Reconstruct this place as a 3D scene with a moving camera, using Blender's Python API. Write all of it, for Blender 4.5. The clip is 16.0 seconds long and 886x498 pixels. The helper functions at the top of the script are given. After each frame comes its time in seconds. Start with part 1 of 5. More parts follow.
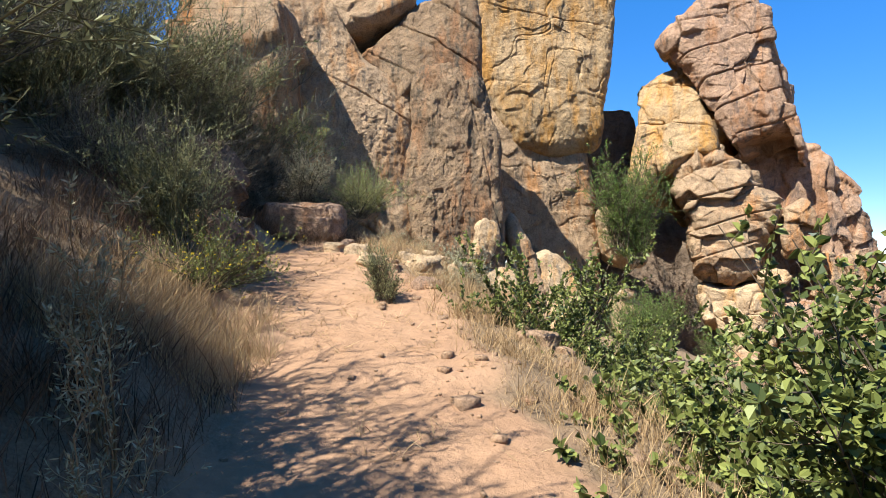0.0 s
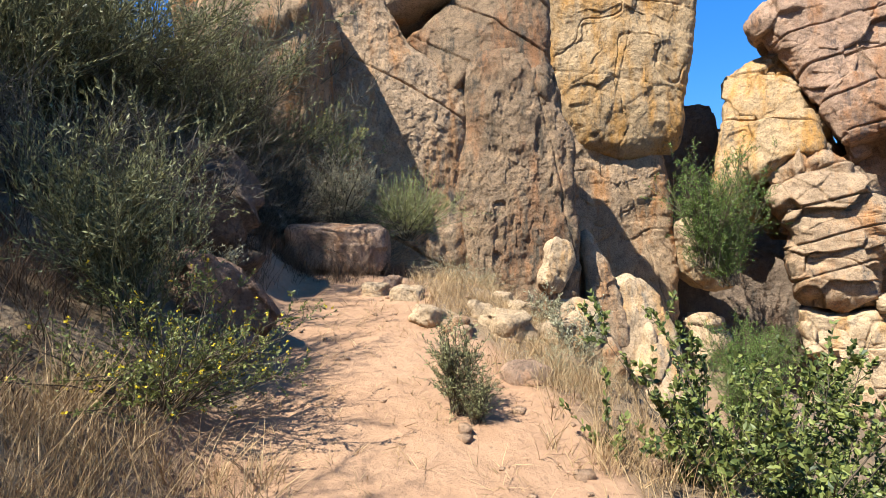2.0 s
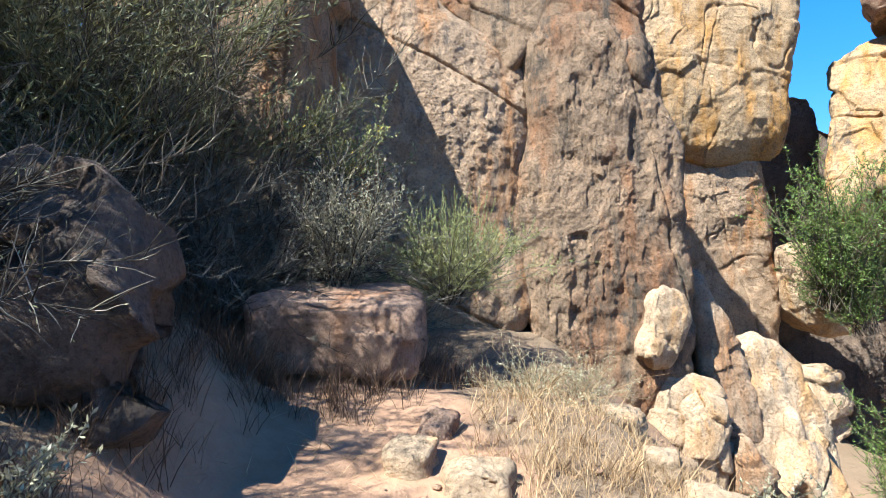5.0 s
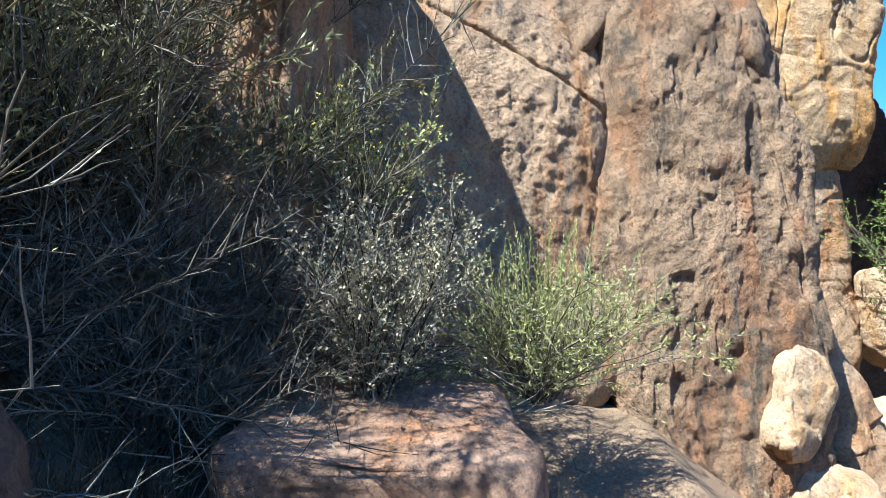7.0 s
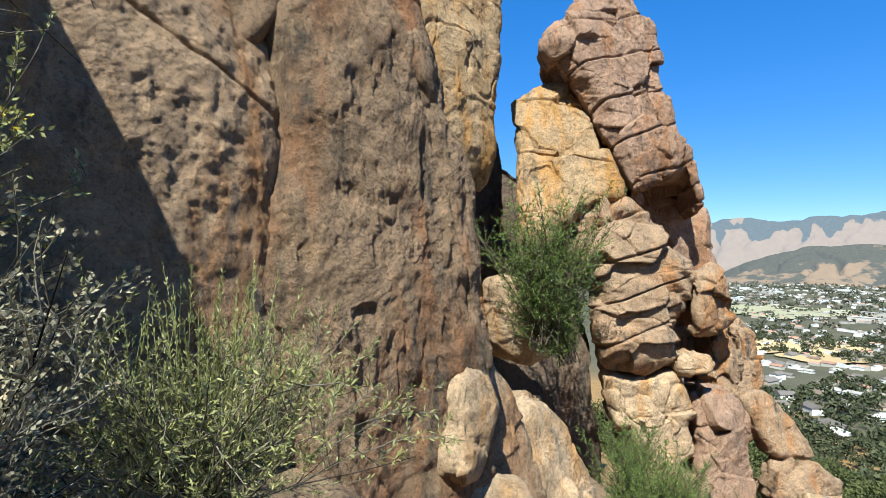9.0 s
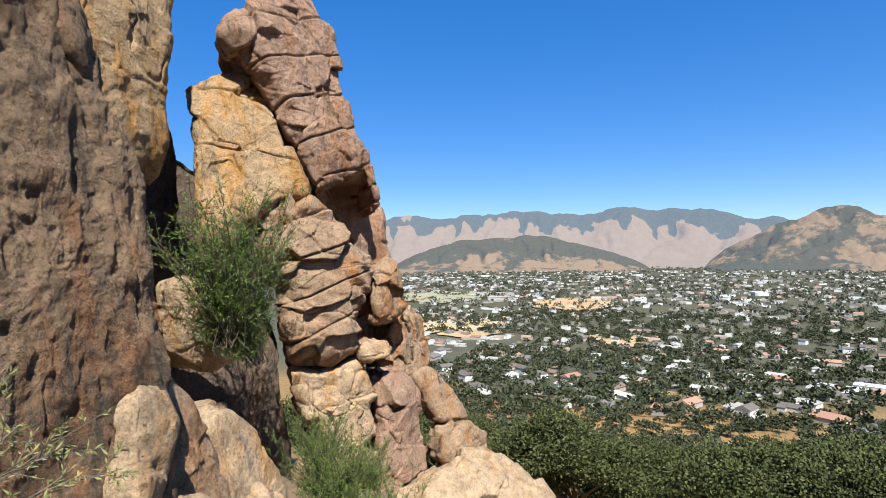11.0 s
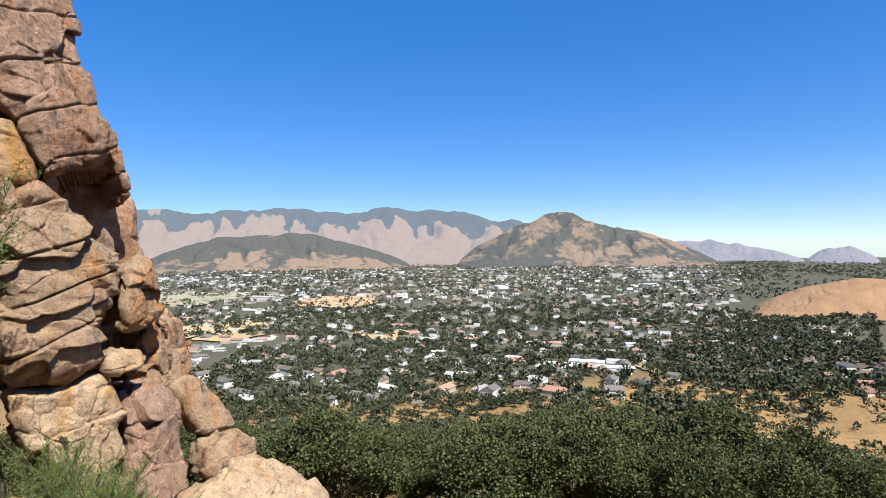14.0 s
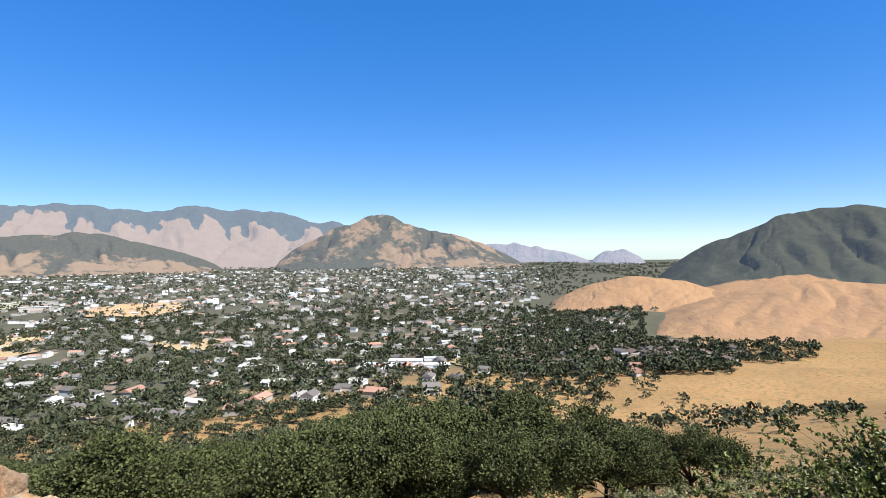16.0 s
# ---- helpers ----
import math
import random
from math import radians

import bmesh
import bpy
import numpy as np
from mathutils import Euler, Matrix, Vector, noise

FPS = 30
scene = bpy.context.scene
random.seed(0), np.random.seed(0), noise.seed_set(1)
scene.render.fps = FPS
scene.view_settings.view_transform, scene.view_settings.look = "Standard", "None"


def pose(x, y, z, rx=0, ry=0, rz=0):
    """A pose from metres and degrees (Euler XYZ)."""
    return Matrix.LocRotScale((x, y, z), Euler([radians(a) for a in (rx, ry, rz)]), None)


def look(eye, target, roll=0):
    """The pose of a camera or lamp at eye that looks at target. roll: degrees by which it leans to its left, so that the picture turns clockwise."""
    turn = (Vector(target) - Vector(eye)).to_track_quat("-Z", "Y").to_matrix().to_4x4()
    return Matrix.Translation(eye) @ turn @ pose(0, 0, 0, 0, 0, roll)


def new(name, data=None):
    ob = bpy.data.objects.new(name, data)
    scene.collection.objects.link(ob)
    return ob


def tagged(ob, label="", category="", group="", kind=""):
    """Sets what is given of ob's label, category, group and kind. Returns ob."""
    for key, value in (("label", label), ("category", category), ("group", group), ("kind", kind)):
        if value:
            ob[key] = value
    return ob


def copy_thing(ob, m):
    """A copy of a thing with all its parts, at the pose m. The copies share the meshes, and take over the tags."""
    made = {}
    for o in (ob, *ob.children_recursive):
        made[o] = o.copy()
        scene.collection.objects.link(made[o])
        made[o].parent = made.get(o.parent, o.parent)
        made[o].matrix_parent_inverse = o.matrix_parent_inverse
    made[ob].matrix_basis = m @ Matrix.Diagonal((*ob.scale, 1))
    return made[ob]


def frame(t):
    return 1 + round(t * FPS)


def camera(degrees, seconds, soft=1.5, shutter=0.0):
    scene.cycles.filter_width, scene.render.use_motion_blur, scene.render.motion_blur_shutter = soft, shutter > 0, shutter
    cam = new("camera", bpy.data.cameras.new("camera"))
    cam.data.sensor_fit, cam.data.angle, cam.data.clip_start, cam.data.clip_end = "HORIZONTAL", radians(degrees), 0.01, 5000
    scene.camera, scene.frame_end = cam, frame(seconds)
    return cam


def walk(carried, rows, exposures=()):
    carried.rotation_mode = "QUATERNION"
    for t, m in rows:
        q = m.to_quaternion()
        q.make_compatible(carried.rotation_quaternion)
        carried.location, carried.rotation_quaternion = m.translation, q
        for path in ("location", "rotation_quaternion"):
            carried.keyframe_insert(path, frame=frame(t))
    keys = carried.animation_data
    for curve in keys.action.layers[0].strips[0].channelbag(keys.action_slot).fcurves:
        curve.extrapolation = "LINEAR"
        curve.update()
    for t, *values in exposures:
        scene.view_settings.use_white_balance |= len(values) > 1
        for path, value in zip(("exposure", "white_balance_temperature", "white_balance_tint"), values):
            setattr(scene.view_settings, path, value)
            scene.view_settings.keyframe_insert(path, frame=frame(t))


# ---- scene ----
cam = camera(76.3, 16.0, 0.65)
METRES, EYE, TILT, LEAN, TURN = 9.0, 1.4, 0.0, -1.0, 0.0
ROWS = [
    (0.0, 0.0, 0.0, 0.0, -0.0, 0.0, -0.0),
    (0.5, -0.0156, 0.0588, 0.0139, 0.25, -0.01, -0.06),
    (1.0, -0.0267, 0.1162, 0.0297, 0.88, -0.02, -0.06),
    (1.5, -0.0463, 0.1796, 0.0404, 2.28, -0.0, -0.12),
    (2.0, -0.056, 0.2433, 0.0508, 3.41, -0.02, -0.16),
    (2.5, -0.0775, 0.3025, 0.0624, 4.04, 0.01, -0.21),
    (3.0, -0.0877, 0.3645, 0.0749, 4.43, 0.01, -0.21),
    (3.5, -0.0938, 0.4207, 0.0937, 4.76, 0.02, -0.17),
    (6.0, -0.176, 0.6965, 0.1386, 4.6, 0.1, -0.37),
    (6.5, -0.1992, 0.7456, 0.1534, 4.72, 0.1, -0.5),
    (7.0, -0.213, 0.7937, 0.1658, 3.65, 0.18, -0.48),
    (7.5, -0.2284, 0.8332, 0.1778, -1.7, 0.27, -0.38),
    (8.0, -0.2264, 0.8611, 0.1884, -11.28, 0.31, -0.27),
    (8.5, -0.2148, 0.8772, 0.1916, -19.92, 0.35, 0.03),
    (9.0, -0.2109, 0.8903, 0.1934, -30.62, 0.31, 0.29),
    (9.5, -0.2106, 0.8892, 0.1964, -43.02, 0.14, 0.67),
    (10.0, -0.2094, 0.8873, 0.1961, -51.64, -0.07, 1.05),
    (12.5, -0.2222, 0.9008, 0.197, -72.27, -0.99, 1.06),
    (13.0, -0.2231, 0.904, 0.1967, -76.81, -1.07, 0.95),
    (13.5, -0.2238, 0.9066, 0.1965, -81.02, -1.11, 0.86),
    (14.0, -0.2239, 0.9108, 0.1963, -85.21, -1.13, 0.71),
    (14.5, -0.224, 0.9135, 0.196, -89.39, -1.12, 0.56),
    (15.0, -0.2242, 0.9127, 0.1955, -93.53, -1.07, 0.45),
    (15.5, -0.2243, 0.9114, 0.195, -97.96, -1.01, 0.41),
    (16.0, -0.2237, 0.9151, 0.1959, -103.28, -1.06, 0.27),
]
walk(cam, [(t, pose(0, 0, EYE, TILT, LEAN, TURN) @ pose(METRES * x, METRES * y, METRES * z, 90 + pitch, roll, yaw)) for t, x, y, z, yaw, pitch, roll in ROWS],
     exposures=[(0.0, 1.46, 6050, 4), (3.5, 1.74, 5750, 4), (6.0, 2.08, 5350, 4), (7.3, 2.12, 5350, 3), (8.2, 1.72, 5600, 1), (9.2, 1.14, 5750, 0), (10.2, 1.04, 5850, 4), (12.5, 0.98, 5950, 9), (14.5, 1.04, 5900, 9), (16.0, 1.08, 5850, 9)])

# ---- world, sun, exposure ----
SUN_AWAY = Vector((0.46, 0.40, -0.79)).normalized()
SUN_ELEVATION = math.asin(-SUN_AWAY.z)
world = bpy.data.worlds.new("sky")
scene.world = world
world.use_nodes = True
wn = world.node_tree.nodes
sky = wn.new("ShaderNodeTexSky")
sky.sky_type, sky.sun_disc = "NISHITA", False
sky.sun_elevation = SUN_ELEVATION
sky.sun_rotation = math.atan2(-SUN_AWAY.x, -SUN_AWAY.y)
sky.altitude, sky.air_density, sky.dust_density, sky.ozone_density = 600, 0.8, 0.0, 5.0
deep = wn.new("ShaderNodeHueSaturation")
deep.inputs["Hue"].default_value, deep.inputs["Saturation"].default_value, deep.inputs["Value"].default_value = 0.514, 1.75, 2.5
even = wn.new("ShaderNodeGamma")
even.inputs["Gamma"].default_value = 0.55
world.node_tree.links.new(sky.outputs[0], even.inputs["Color"])
world.node_tree.links.new(even.outputs[0], deep.inputs["Color"])
world.node_tree.links.new(deep.outputs[0], wn["Background"].inputs[0])
wn["Background"].inputs[1].default_value = 0.066
sun = new("sun", bpy.data.lights.new("sun", "SUN"))
sun.data.energy, sun.data.angle, sun.data.color = 5.0, radians(0.53), (1.0, 0.95, 0.87)
sun.matrix_world = look((-20, -8, 30), Vector((-20, -8, 30)) + SUN_AWAY)


# ---- materials ----
def material(name, rough=0.9, spec=0.2):
    m = bpy.data.materials.new(name)
    m.use_nodes = True
    b = m.node_tree.nodes["Principled BSDF"]
    b.inputs["Roughness"].default_value = rough
    b.inputs["Specular IOR Level"].default_value = spec
    return m, m.node_tree.nodes, m.node_tree.links, b


def mapped(nodes, links, scale, kind="Object"):
    tc = nodes.new("ShaderNodeTexCoord")
    mp = nodes.new("ShaderNodeMapping")
    mp.inputs["Scale"].default_value = scale
    links.new(tc.outputs[kind], mp.inputs[0])
    return mp.outputs[0]


def noise_tex(nodes, links, vec, scale, detail=6, rough=0.6):
    n = nodes.new("ShaderNodeTexNoise")
    n.inputs["Scale"].default_value, n.inputs["Detail"].default_value, n.inputs["Roughness"].default_value = scale, detail, rough
    links.new(vec, n.inputs["Vector"])
    return n.outputs["Fac"]


def steps(nodes, links, fac, stops):
    r = nodes.new("ShaderNodeValToRGB")
    r.color_ramp.elements[0].position, r.color_ramp.elements[1].position = stops[0][0], stops[-1][0]
    for p, c in stops[1:-1]:
        r.color_ramp.elements.new(p)
    for e, (p, c) in zip(r.color_ramp.elements, stops):
        e.position, e.color = p, (*c, 1) if len(c) == 3 else c
    links.new(fac, r.inputs[0])
    return r.outputs[0]


def blend(nodes, links, fac, a, b, mode="MIX"):
    n = nodes.new("ShaderNodeMix")
    n.data_type, n.blend_type = "RGBA", mode
    for sock, v in ((n.inputs[0], fac), (n.inputs[6], a), (n.inputs[7], b)):
        if isinstance(v, (int, float)):
            sock.default_value = v
        elif isinstance(v, tuple):
            sock.default_value = (*v, 1)
        else:
            links.new(v, sock)
    return n.outputs[2]


def bump(nodes, links, bsdf, height, strength, distance):
    b = nodes.new("ShaderNodeBump")
    b.inputs["Strength"].default_value, b.inputs["Distance"].default_value = strength, distance
    links.new(height, b.inputs["Height"])
    last = bsdf.inputs["Normal"].links
    if last:
        links.new(last[0].from_socket, b.inputs["Normal"])
    links.new(b.outputs[0], bsdf.inputs["Normal"])


BLACK, WHITE = (0, 0, 0), (1, 1, 1)


def rock_material(name, base, stain, lichen, stain_amount=0.5, lichen_amount=0.5, grain=1.0):
    """Weathered volcanic rock: base colour, iron stains running down, grey lichen skin, pits and grain."""
    m, n, l, b = material(name, 0.92, 0.15)
    v = mapped(n, l, (1, 1, 1))
    tall = mapped(n, l, (1.0, 1.0, 0.28))
    big = noise_tex(n, l, v, 0.9, 5, 0.62)
    mid = noise_tex(n, l, v, 5.0, 8, 0.7)
    runs = noise_tex(n, l, tall, 1.7, 6, 0.65)
    fine = noise_tex(n, l, v, 30.0, 6, 0.75)
    col = blend(n, l, steps(n, l, mid, [(0.3, BLACK), (0.7, WHITE)]), tuple(c * 0.80 for c in base), tuple(min(1, c * 1.17) for c in base))
    col = blend(n, l, steps(n, l, runs, [(0.62 - 0.22 * stain_amount, BLACK), (0.70 - 0.1 * stain_amount, WHITE)]), col, stain)
    skin = steps(n, l, noise_tex(n, l, tall, 2.6, 10, 0.72), [(0.66 - 0.22 * lichen_amount, BLACK), (0.74 - 0.16 * lichen_amount, WHITE)])
    col = blend(n, l, skin, col, blend(n, l, big, lichen, tuple(c * 0.6 for c in lichen)))
    speck = steps(n, l, fine, [(0.30, (0.34, 0.33, 0.32)), (0.47, (0.95, 0.95, 0.95)), (0.70, (1.28, 1.25, 1.2))])
    col = blend(n, l, 0.9, col, speck, "MULTIPLY")
    mottle = steps(n, l, noise_tex(n, l, v, 3.2, 12, 0.78), [(0.34, (0.56, 0.54, 0.52)), (0.5, (1.0, 1.0, 1.0)), (0.66, (1.3, 1.22, 1.12))])
    col = blend(n, l, 0.85, col, mottle, "MULTIPLY")
    cell = n.new("ShaderNodeTexVoronoi")
    cell.inputs["Scale"].default_value = 9.0
    l.new(v, cell.inputs["Vector"])
    pit = steps(n, l, cell.outputs["Distance"], [(0.0, BLACK), (0.22, WHITE)])
    l.new(col, b.inputs["Base Color"])
    bump(n, l, b, mid, 0.8 * grain, 0.09)
    bump(n, l, b, pit, 0.35 * grain, 0.03)
    bump(n, l, b, noise_tex(n, l, v, 13.0, 5, 0.6), 0.55 * grain, 0.06)
    bump(n, l, b, fine, 0.9 * grain, 0.025)
    return m


ROCK_FACE = rock_material("rock_face", (0.32, 0.212, 0.127), (0.325, 0.16, 0.076), (0.14, 0.111, 0.08), 0.6, 0.62, 1.7)
ROCK_LOOSE = rock_material("rock_loose", (0.328, 0.207, 0.128), (0.296, 0.167, 0.093), (0.256, 0.184, 0.123), 0.4, 0.4, 0.8)
ROCK_TAN = rock_material("rock_tan", (0.378, 0.253, 0.152), (0.37, 0.176, 0.068), (0.15, 0.12, 0.094), 0.5, 0.5, 1.3)
ROCK_GOLD = rock_material("rock_gold", (0.406, 0.274, 0.148), (0.389, 0.198, 0.055), (0.156, 0.118, 0.081), 0.75, 0.5, 1.2)
ROCK_PALE = rock_material("rock_pale", (0.435, 0.305, 0.183), (0.40, 0.228, 0.097), (0.24, 0.197, 0.15), 0.4, 0.35, 1.0)
ROCK_ROSE = rock_material("rock_rose", (0.37, 0.235, 0.154), (0.334, 0.167, 0.082), (0.15, 0.111, 0.091), 0.5, 0.55, 1.3)
ROCK_BROWN = rock_material("rock_brown", (0.264, 0.161, 0.104), (0.216, 0.115, 0.069), (0.136, 0.103, 0.081), 0.4, 0.4, 1.2)
# Grey-brown boulder rock; its dark tone also paints the shade in the clefts
ROCK_GREY_SHADE = rock_material("rock_grey_shade", (0.163, 0.114, 0.079), (0.143, 0.091, 0.059), (0.095, 0.082, 0.068), 0.3, 0.6, 1.1)


def ground_material():
    """Bare trodden dirt on the trail, litter and dry grass beside it, golden grass farther off."""
    m, n, l, b = material("hillside_soil", 0.95, 0.1)
    v = mapped(n, l, (1, 1, 1))
    a = n.new("ShaderNodeAttribute")
    a.attribute_name = "soil"
    sp = n.new("ShaderNodeSeparateColor")
    l.new(a.outputs["Color"], sp.inputs[0])
    n1, n2, n3 = noise_tex(n, l, v, 1.3, 6), noise_tex(n, l, v, 9, 8, 0.7), noise_tex(n, l, v, 60, 6, 0.7)
    dirt = blend(n, l, n1, (0.269, 0.15, 0.084), (0.348, 0.212, 0.126))
    dirt = blend(n, l, 0.5, dirt, steps(n, l, n2, [(0.25, (0.6, 0.58, 0.55)), (0.75, (1.25, 1.22, 1.2))]), "MULTIPLY")
    litter = blend(n, l, n2, (0.04, 0.025, 0.015), (0.19, 0.123, 0.069))
    litter = blend(n, l, steps(n, l, n3, [(0.3, BLACK), (0.7, WHITE)]), litter, (0.26, 0.18, 0.11))
    wide = noise_tex(n, l, v, 0.012, 8, 0.65)
    tuft = noise_tex(n, l, v, 0.35, 6, 0.7)
    gold = blend(n, l, steps(n, l, wide, [(0.35, BLACK), (0.65, WHITE)]), (0.237, 0.137, 0.054), (0.324, 0.185, 0.073))
    gold = blend(n, l, steps(n, l, tuft, [(0.48, BLACK), (0.66, WHITE)]), gold, (0.134, 0.112, 0.047))
    town = blend(n, l, noise_tex(n, l, v, 0.03, 8, 0.75), (0.036, 0.039, 0.022), (0.134, 0.115, 0.073))
    col = blend(n, l, sp.outputs[0], litter, dirt)
    col = blend(n, l, sp.outputs[1], col, gold)
    col = blend(n, l, sp.outputs[2], col, town)
    l.new(col, b.inputs["Base Color"])
    bump(n, l, b, noise_tex(n, l, v, 4.5, 3, 0.5), 0.4, 0.06)
    bump(n, l, b, n2, 0.7, 0.04)
    bump(n, l, b, n3, 0.6, 0.01)
    return m


def leaf_material(name, dark, light, rough=0.55, spec=0.35, scale=2.0, through_light=0.25):
    m, n, l, b = material(name, rough, spec)
    g = n.new("ShaderNodeNewGeometry")
    v = mapped(n, l, (1, 1, 1))
    col = blend(n, l, g.outputs["Random Per Island"], dark, light)
    col = blend(n, l, 0.35, col, steps(n, l, noise_tex(n, l, v, scale, 4), [(0.3, (0.55, 0.55, 0.5)), (0.7, (1.3, 1.3, 1.15))]), "MULTIPLY")
    l.new(col, b.inputs["Base Color"])
    if through_light:
        t = n.new("ShaderNodeBsdfTranslucent")
        mx = n.new("ShaderNodeMixShader")
        mx.inputs[0].default_value = through_light
        l.new(col, t.inputs[0])
        l.new(b.outputs[0], mx.inputs[1])
        l.new(t.outputs[0], mx.inputs[2])
        l.new(mx.outputs[0], n["Material Output"].inputs[0])
    return m


LEAF_SAGE = leaf_material("sage_leaf", (0.04, 0.043, 0.016), (0.33, 0.31, 0.14))
LEAF_GREY = leaf_material("grey_leaf", (0.18, 0.16, 0.09), (0.44, 0.39, 0.24))
LEAF_SPIKE = leaf_material("spike_leaf", (0.176, 0.179, 0.056), (0.336, 0.32, 0.12))
LEAF_CHAMISE = leaf_material("chamise_leaf", (0.048, 0.082, 0.015), (0.184, 0.242, 0.045))
LEAF_BROAD = leaf_material("broad_leaf", (0.024, 0.039, 0.009), (0.24, 0.25, 0.064), 0.5, 0.3)
LEAF_DEER = leaf_material("deerweed_leaf", (0.08, 0.094, 0.022), (0.224, 0.218, 0.06))
LEAF_OAK = leaf_material("oak_leaf", (0.026, 0.034, 0.011), (0.105, 0.11, 0.04), 0.85, 0.1, 0.35, 0.0)
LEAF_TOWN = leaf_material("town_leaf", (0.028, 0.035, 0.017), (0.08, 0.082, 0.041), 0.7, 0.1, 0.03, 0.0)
# Far crowns: paler and greyer than town_leaf, haze put into the leaf colour
LEAF_FAR_HAZE = leaf_material("far_haze_leaf", (0.04, 0.045, 0.028), (0.1, 0.101, 0.064), 0.8, 0.1, 0.01, 0.0)
PETAL = leaf_material("yellow_petal", (0.56, 0.39, 0.015), (0.68, 0.515, 0.03))
HEADS = leaf_material("dry_flower_head", (0.32, 0.257, 0.158), (0.48, 0.406, 0.27))
STRAW = leaf_material("straw", (0.24, 0.144, 0.068), (0.496, 0.343, 0.188), 0.8, 0.2, 1.0, 0.3)
# Dead brown straw, its colour lowered further to deepen the shade on the bank
STRAW_SHADE = leaf_material("weathered_straw_shade", (0.032, 0.02, 0.012), (0.208, 0.125, 0.075), 0.85, 0.15, 1.0, 0.2)
SAGE_STEM = leaf_material("sage_stem", (0.096, 0.086, 0.045), (0.2, 0.176, 0.098), 0.9, 0.1, 3.0, 0.0)
TWIG = leaf_material("dry_twig", (0.018, 0.014, 0.01), (0.25, 0.212, 0.163), 0.9, 0.1, 3.0, 0.0)
BARK = leaf_material("bark", (0.072, 0.051, 0.034), (0.128, 0.098, 0.068), 0.95, 0.1, 3.0, 0.0)


def hill_material(name, grass, brush, cover, haze, glow, relief=9.0):
    """Distant hill: dry grass and dark brush; bluish emission paints the haze over both."""
    m, n, l, b = material(name, 1.0, 0.0)
    v = mapped(n, l, (1, 1, 1))
    patch = noise_tex(n, l, v, 0.0055, 12, 0.68)
    a = n.new("ShaderNodeAttribute")
    a.attribute_name = "brush"
    add = n.new("ShaderNodeMath")
    add.operation = "ADD"
    wide = n.new("ShaderNodeMapRange")
    wide.inputs["From Min"].default_value, wide.inputs["From Max"].default_value = 0.3, 0.7
    l.new(patch, wide.inputs["Value"])
    l.new(wide.outputs[0], add.inputs[0])
    l.new(a.outputs["Fac"], add.inputs[1])
    f = steps(n, l, add.outputs[0], [(0.66 - cover * 0.3, BLACK), (0.84 - cover * 0.3, WHITE)])
    g = blend(n, l, noise_tex(n, l, v, 0.02, 8, 0.7), tuple(c * 0.75 for c in grass), tuple(c * 1.2 for c in grass))
    w = blend(n, l, noise_tex(n, l, v, 0.06, 6, 0.7), tuple(c * 0.5 for c in brush), tuple(c * 1.5 for c in brush))
    l.new(blend(n, l, f, g, w), b.inputs["Base Color"])
    bump(n, l, b, noise_tex(n, l, v, 0.05, 6, 0.65), 0.8, relief)
    # the hill itself glows, in place of hazy air before it
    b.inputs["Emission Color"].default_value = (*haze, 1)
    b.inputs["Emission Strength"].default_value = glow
    return m


# Emission colour of the haze painted onto the distant hills
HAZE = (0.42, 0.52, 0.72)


def plain(name, colour, rough=0.8, spread=0.2):
    m, n, l, b = material(name, rough, 0.2)
    v = mapped(n, l, (1, 1, 1))
    i = n.new("ShaderNodeObjectInfo")
    c = blend(n, l, noise_tex(n, l, v, 1.5, 6), tuple(x * (1 - spread) for x in colour), tuple(min(1, x * (1 + spread)) for x in colour))
    r = steps(n, l, i.outputs["Random"], [(0.0, (1 - spread,) * 3), (1.0, (1 + spread,) * 3)])
    l.new(blend(n, l, 1.0, c, r, "MULTIPLY"), b.inputs["Base Color"])
    return m


# ---- numbers and meshes ----
rng = np.random.default_rng(7)


def smooth01(a, b, x):
    t = np.clip((x - a) / (b - a), 0, 1)
    return t * t * (3 - 2 * t)


def hashed(i, j, k, seed):
    h = (i.astype(np.int64) * 374761393 + j.astype(np.int64) * 668265263 + k.astype(np.int64) * 1274126177 + seed * 974711) & 0xFFFFFFFF
    h = ((h ^ (h >> 13)) * 1103515245) & 0xFFFFFFFF
    h = ((h ^ (h >> 15)) * 1664525 + 1013904223) & 0xFFFFFFFF
    return ((h ^ (h >> 16)) & 0xFFFF) / 32767.5 - 1


def value_noise(p, seed=0):
    q = np.floor(p).astype(np.int64)
    f = p - q
    f = f * f * f * (f * (f * 6 - 15) + 10)
    out = 0
    for a in (0, 1):
        for b in (0, 1):
            for c in (0, 1):
                w = (f[:, 0] if a else 1 - f[:, 0]) * (f[:, 1] if b else 1 - f[:, 1]) * (f[:, 2] if c else 1 - f[:, 2])
                out = out + w * hashed(q[:, 0] + a, q[:, 1] + b, q[:, 2] + c, seed)
    return out


def fbm(p, octaves=4, seed=0, gain=0.5):
    out, amp = 0, 1.0
    for o in range(octaves):
        out = out + amp * value_noise(p * 2.03 ** o + 17.3 * o, seed + o)
        amp *= gain
    return out


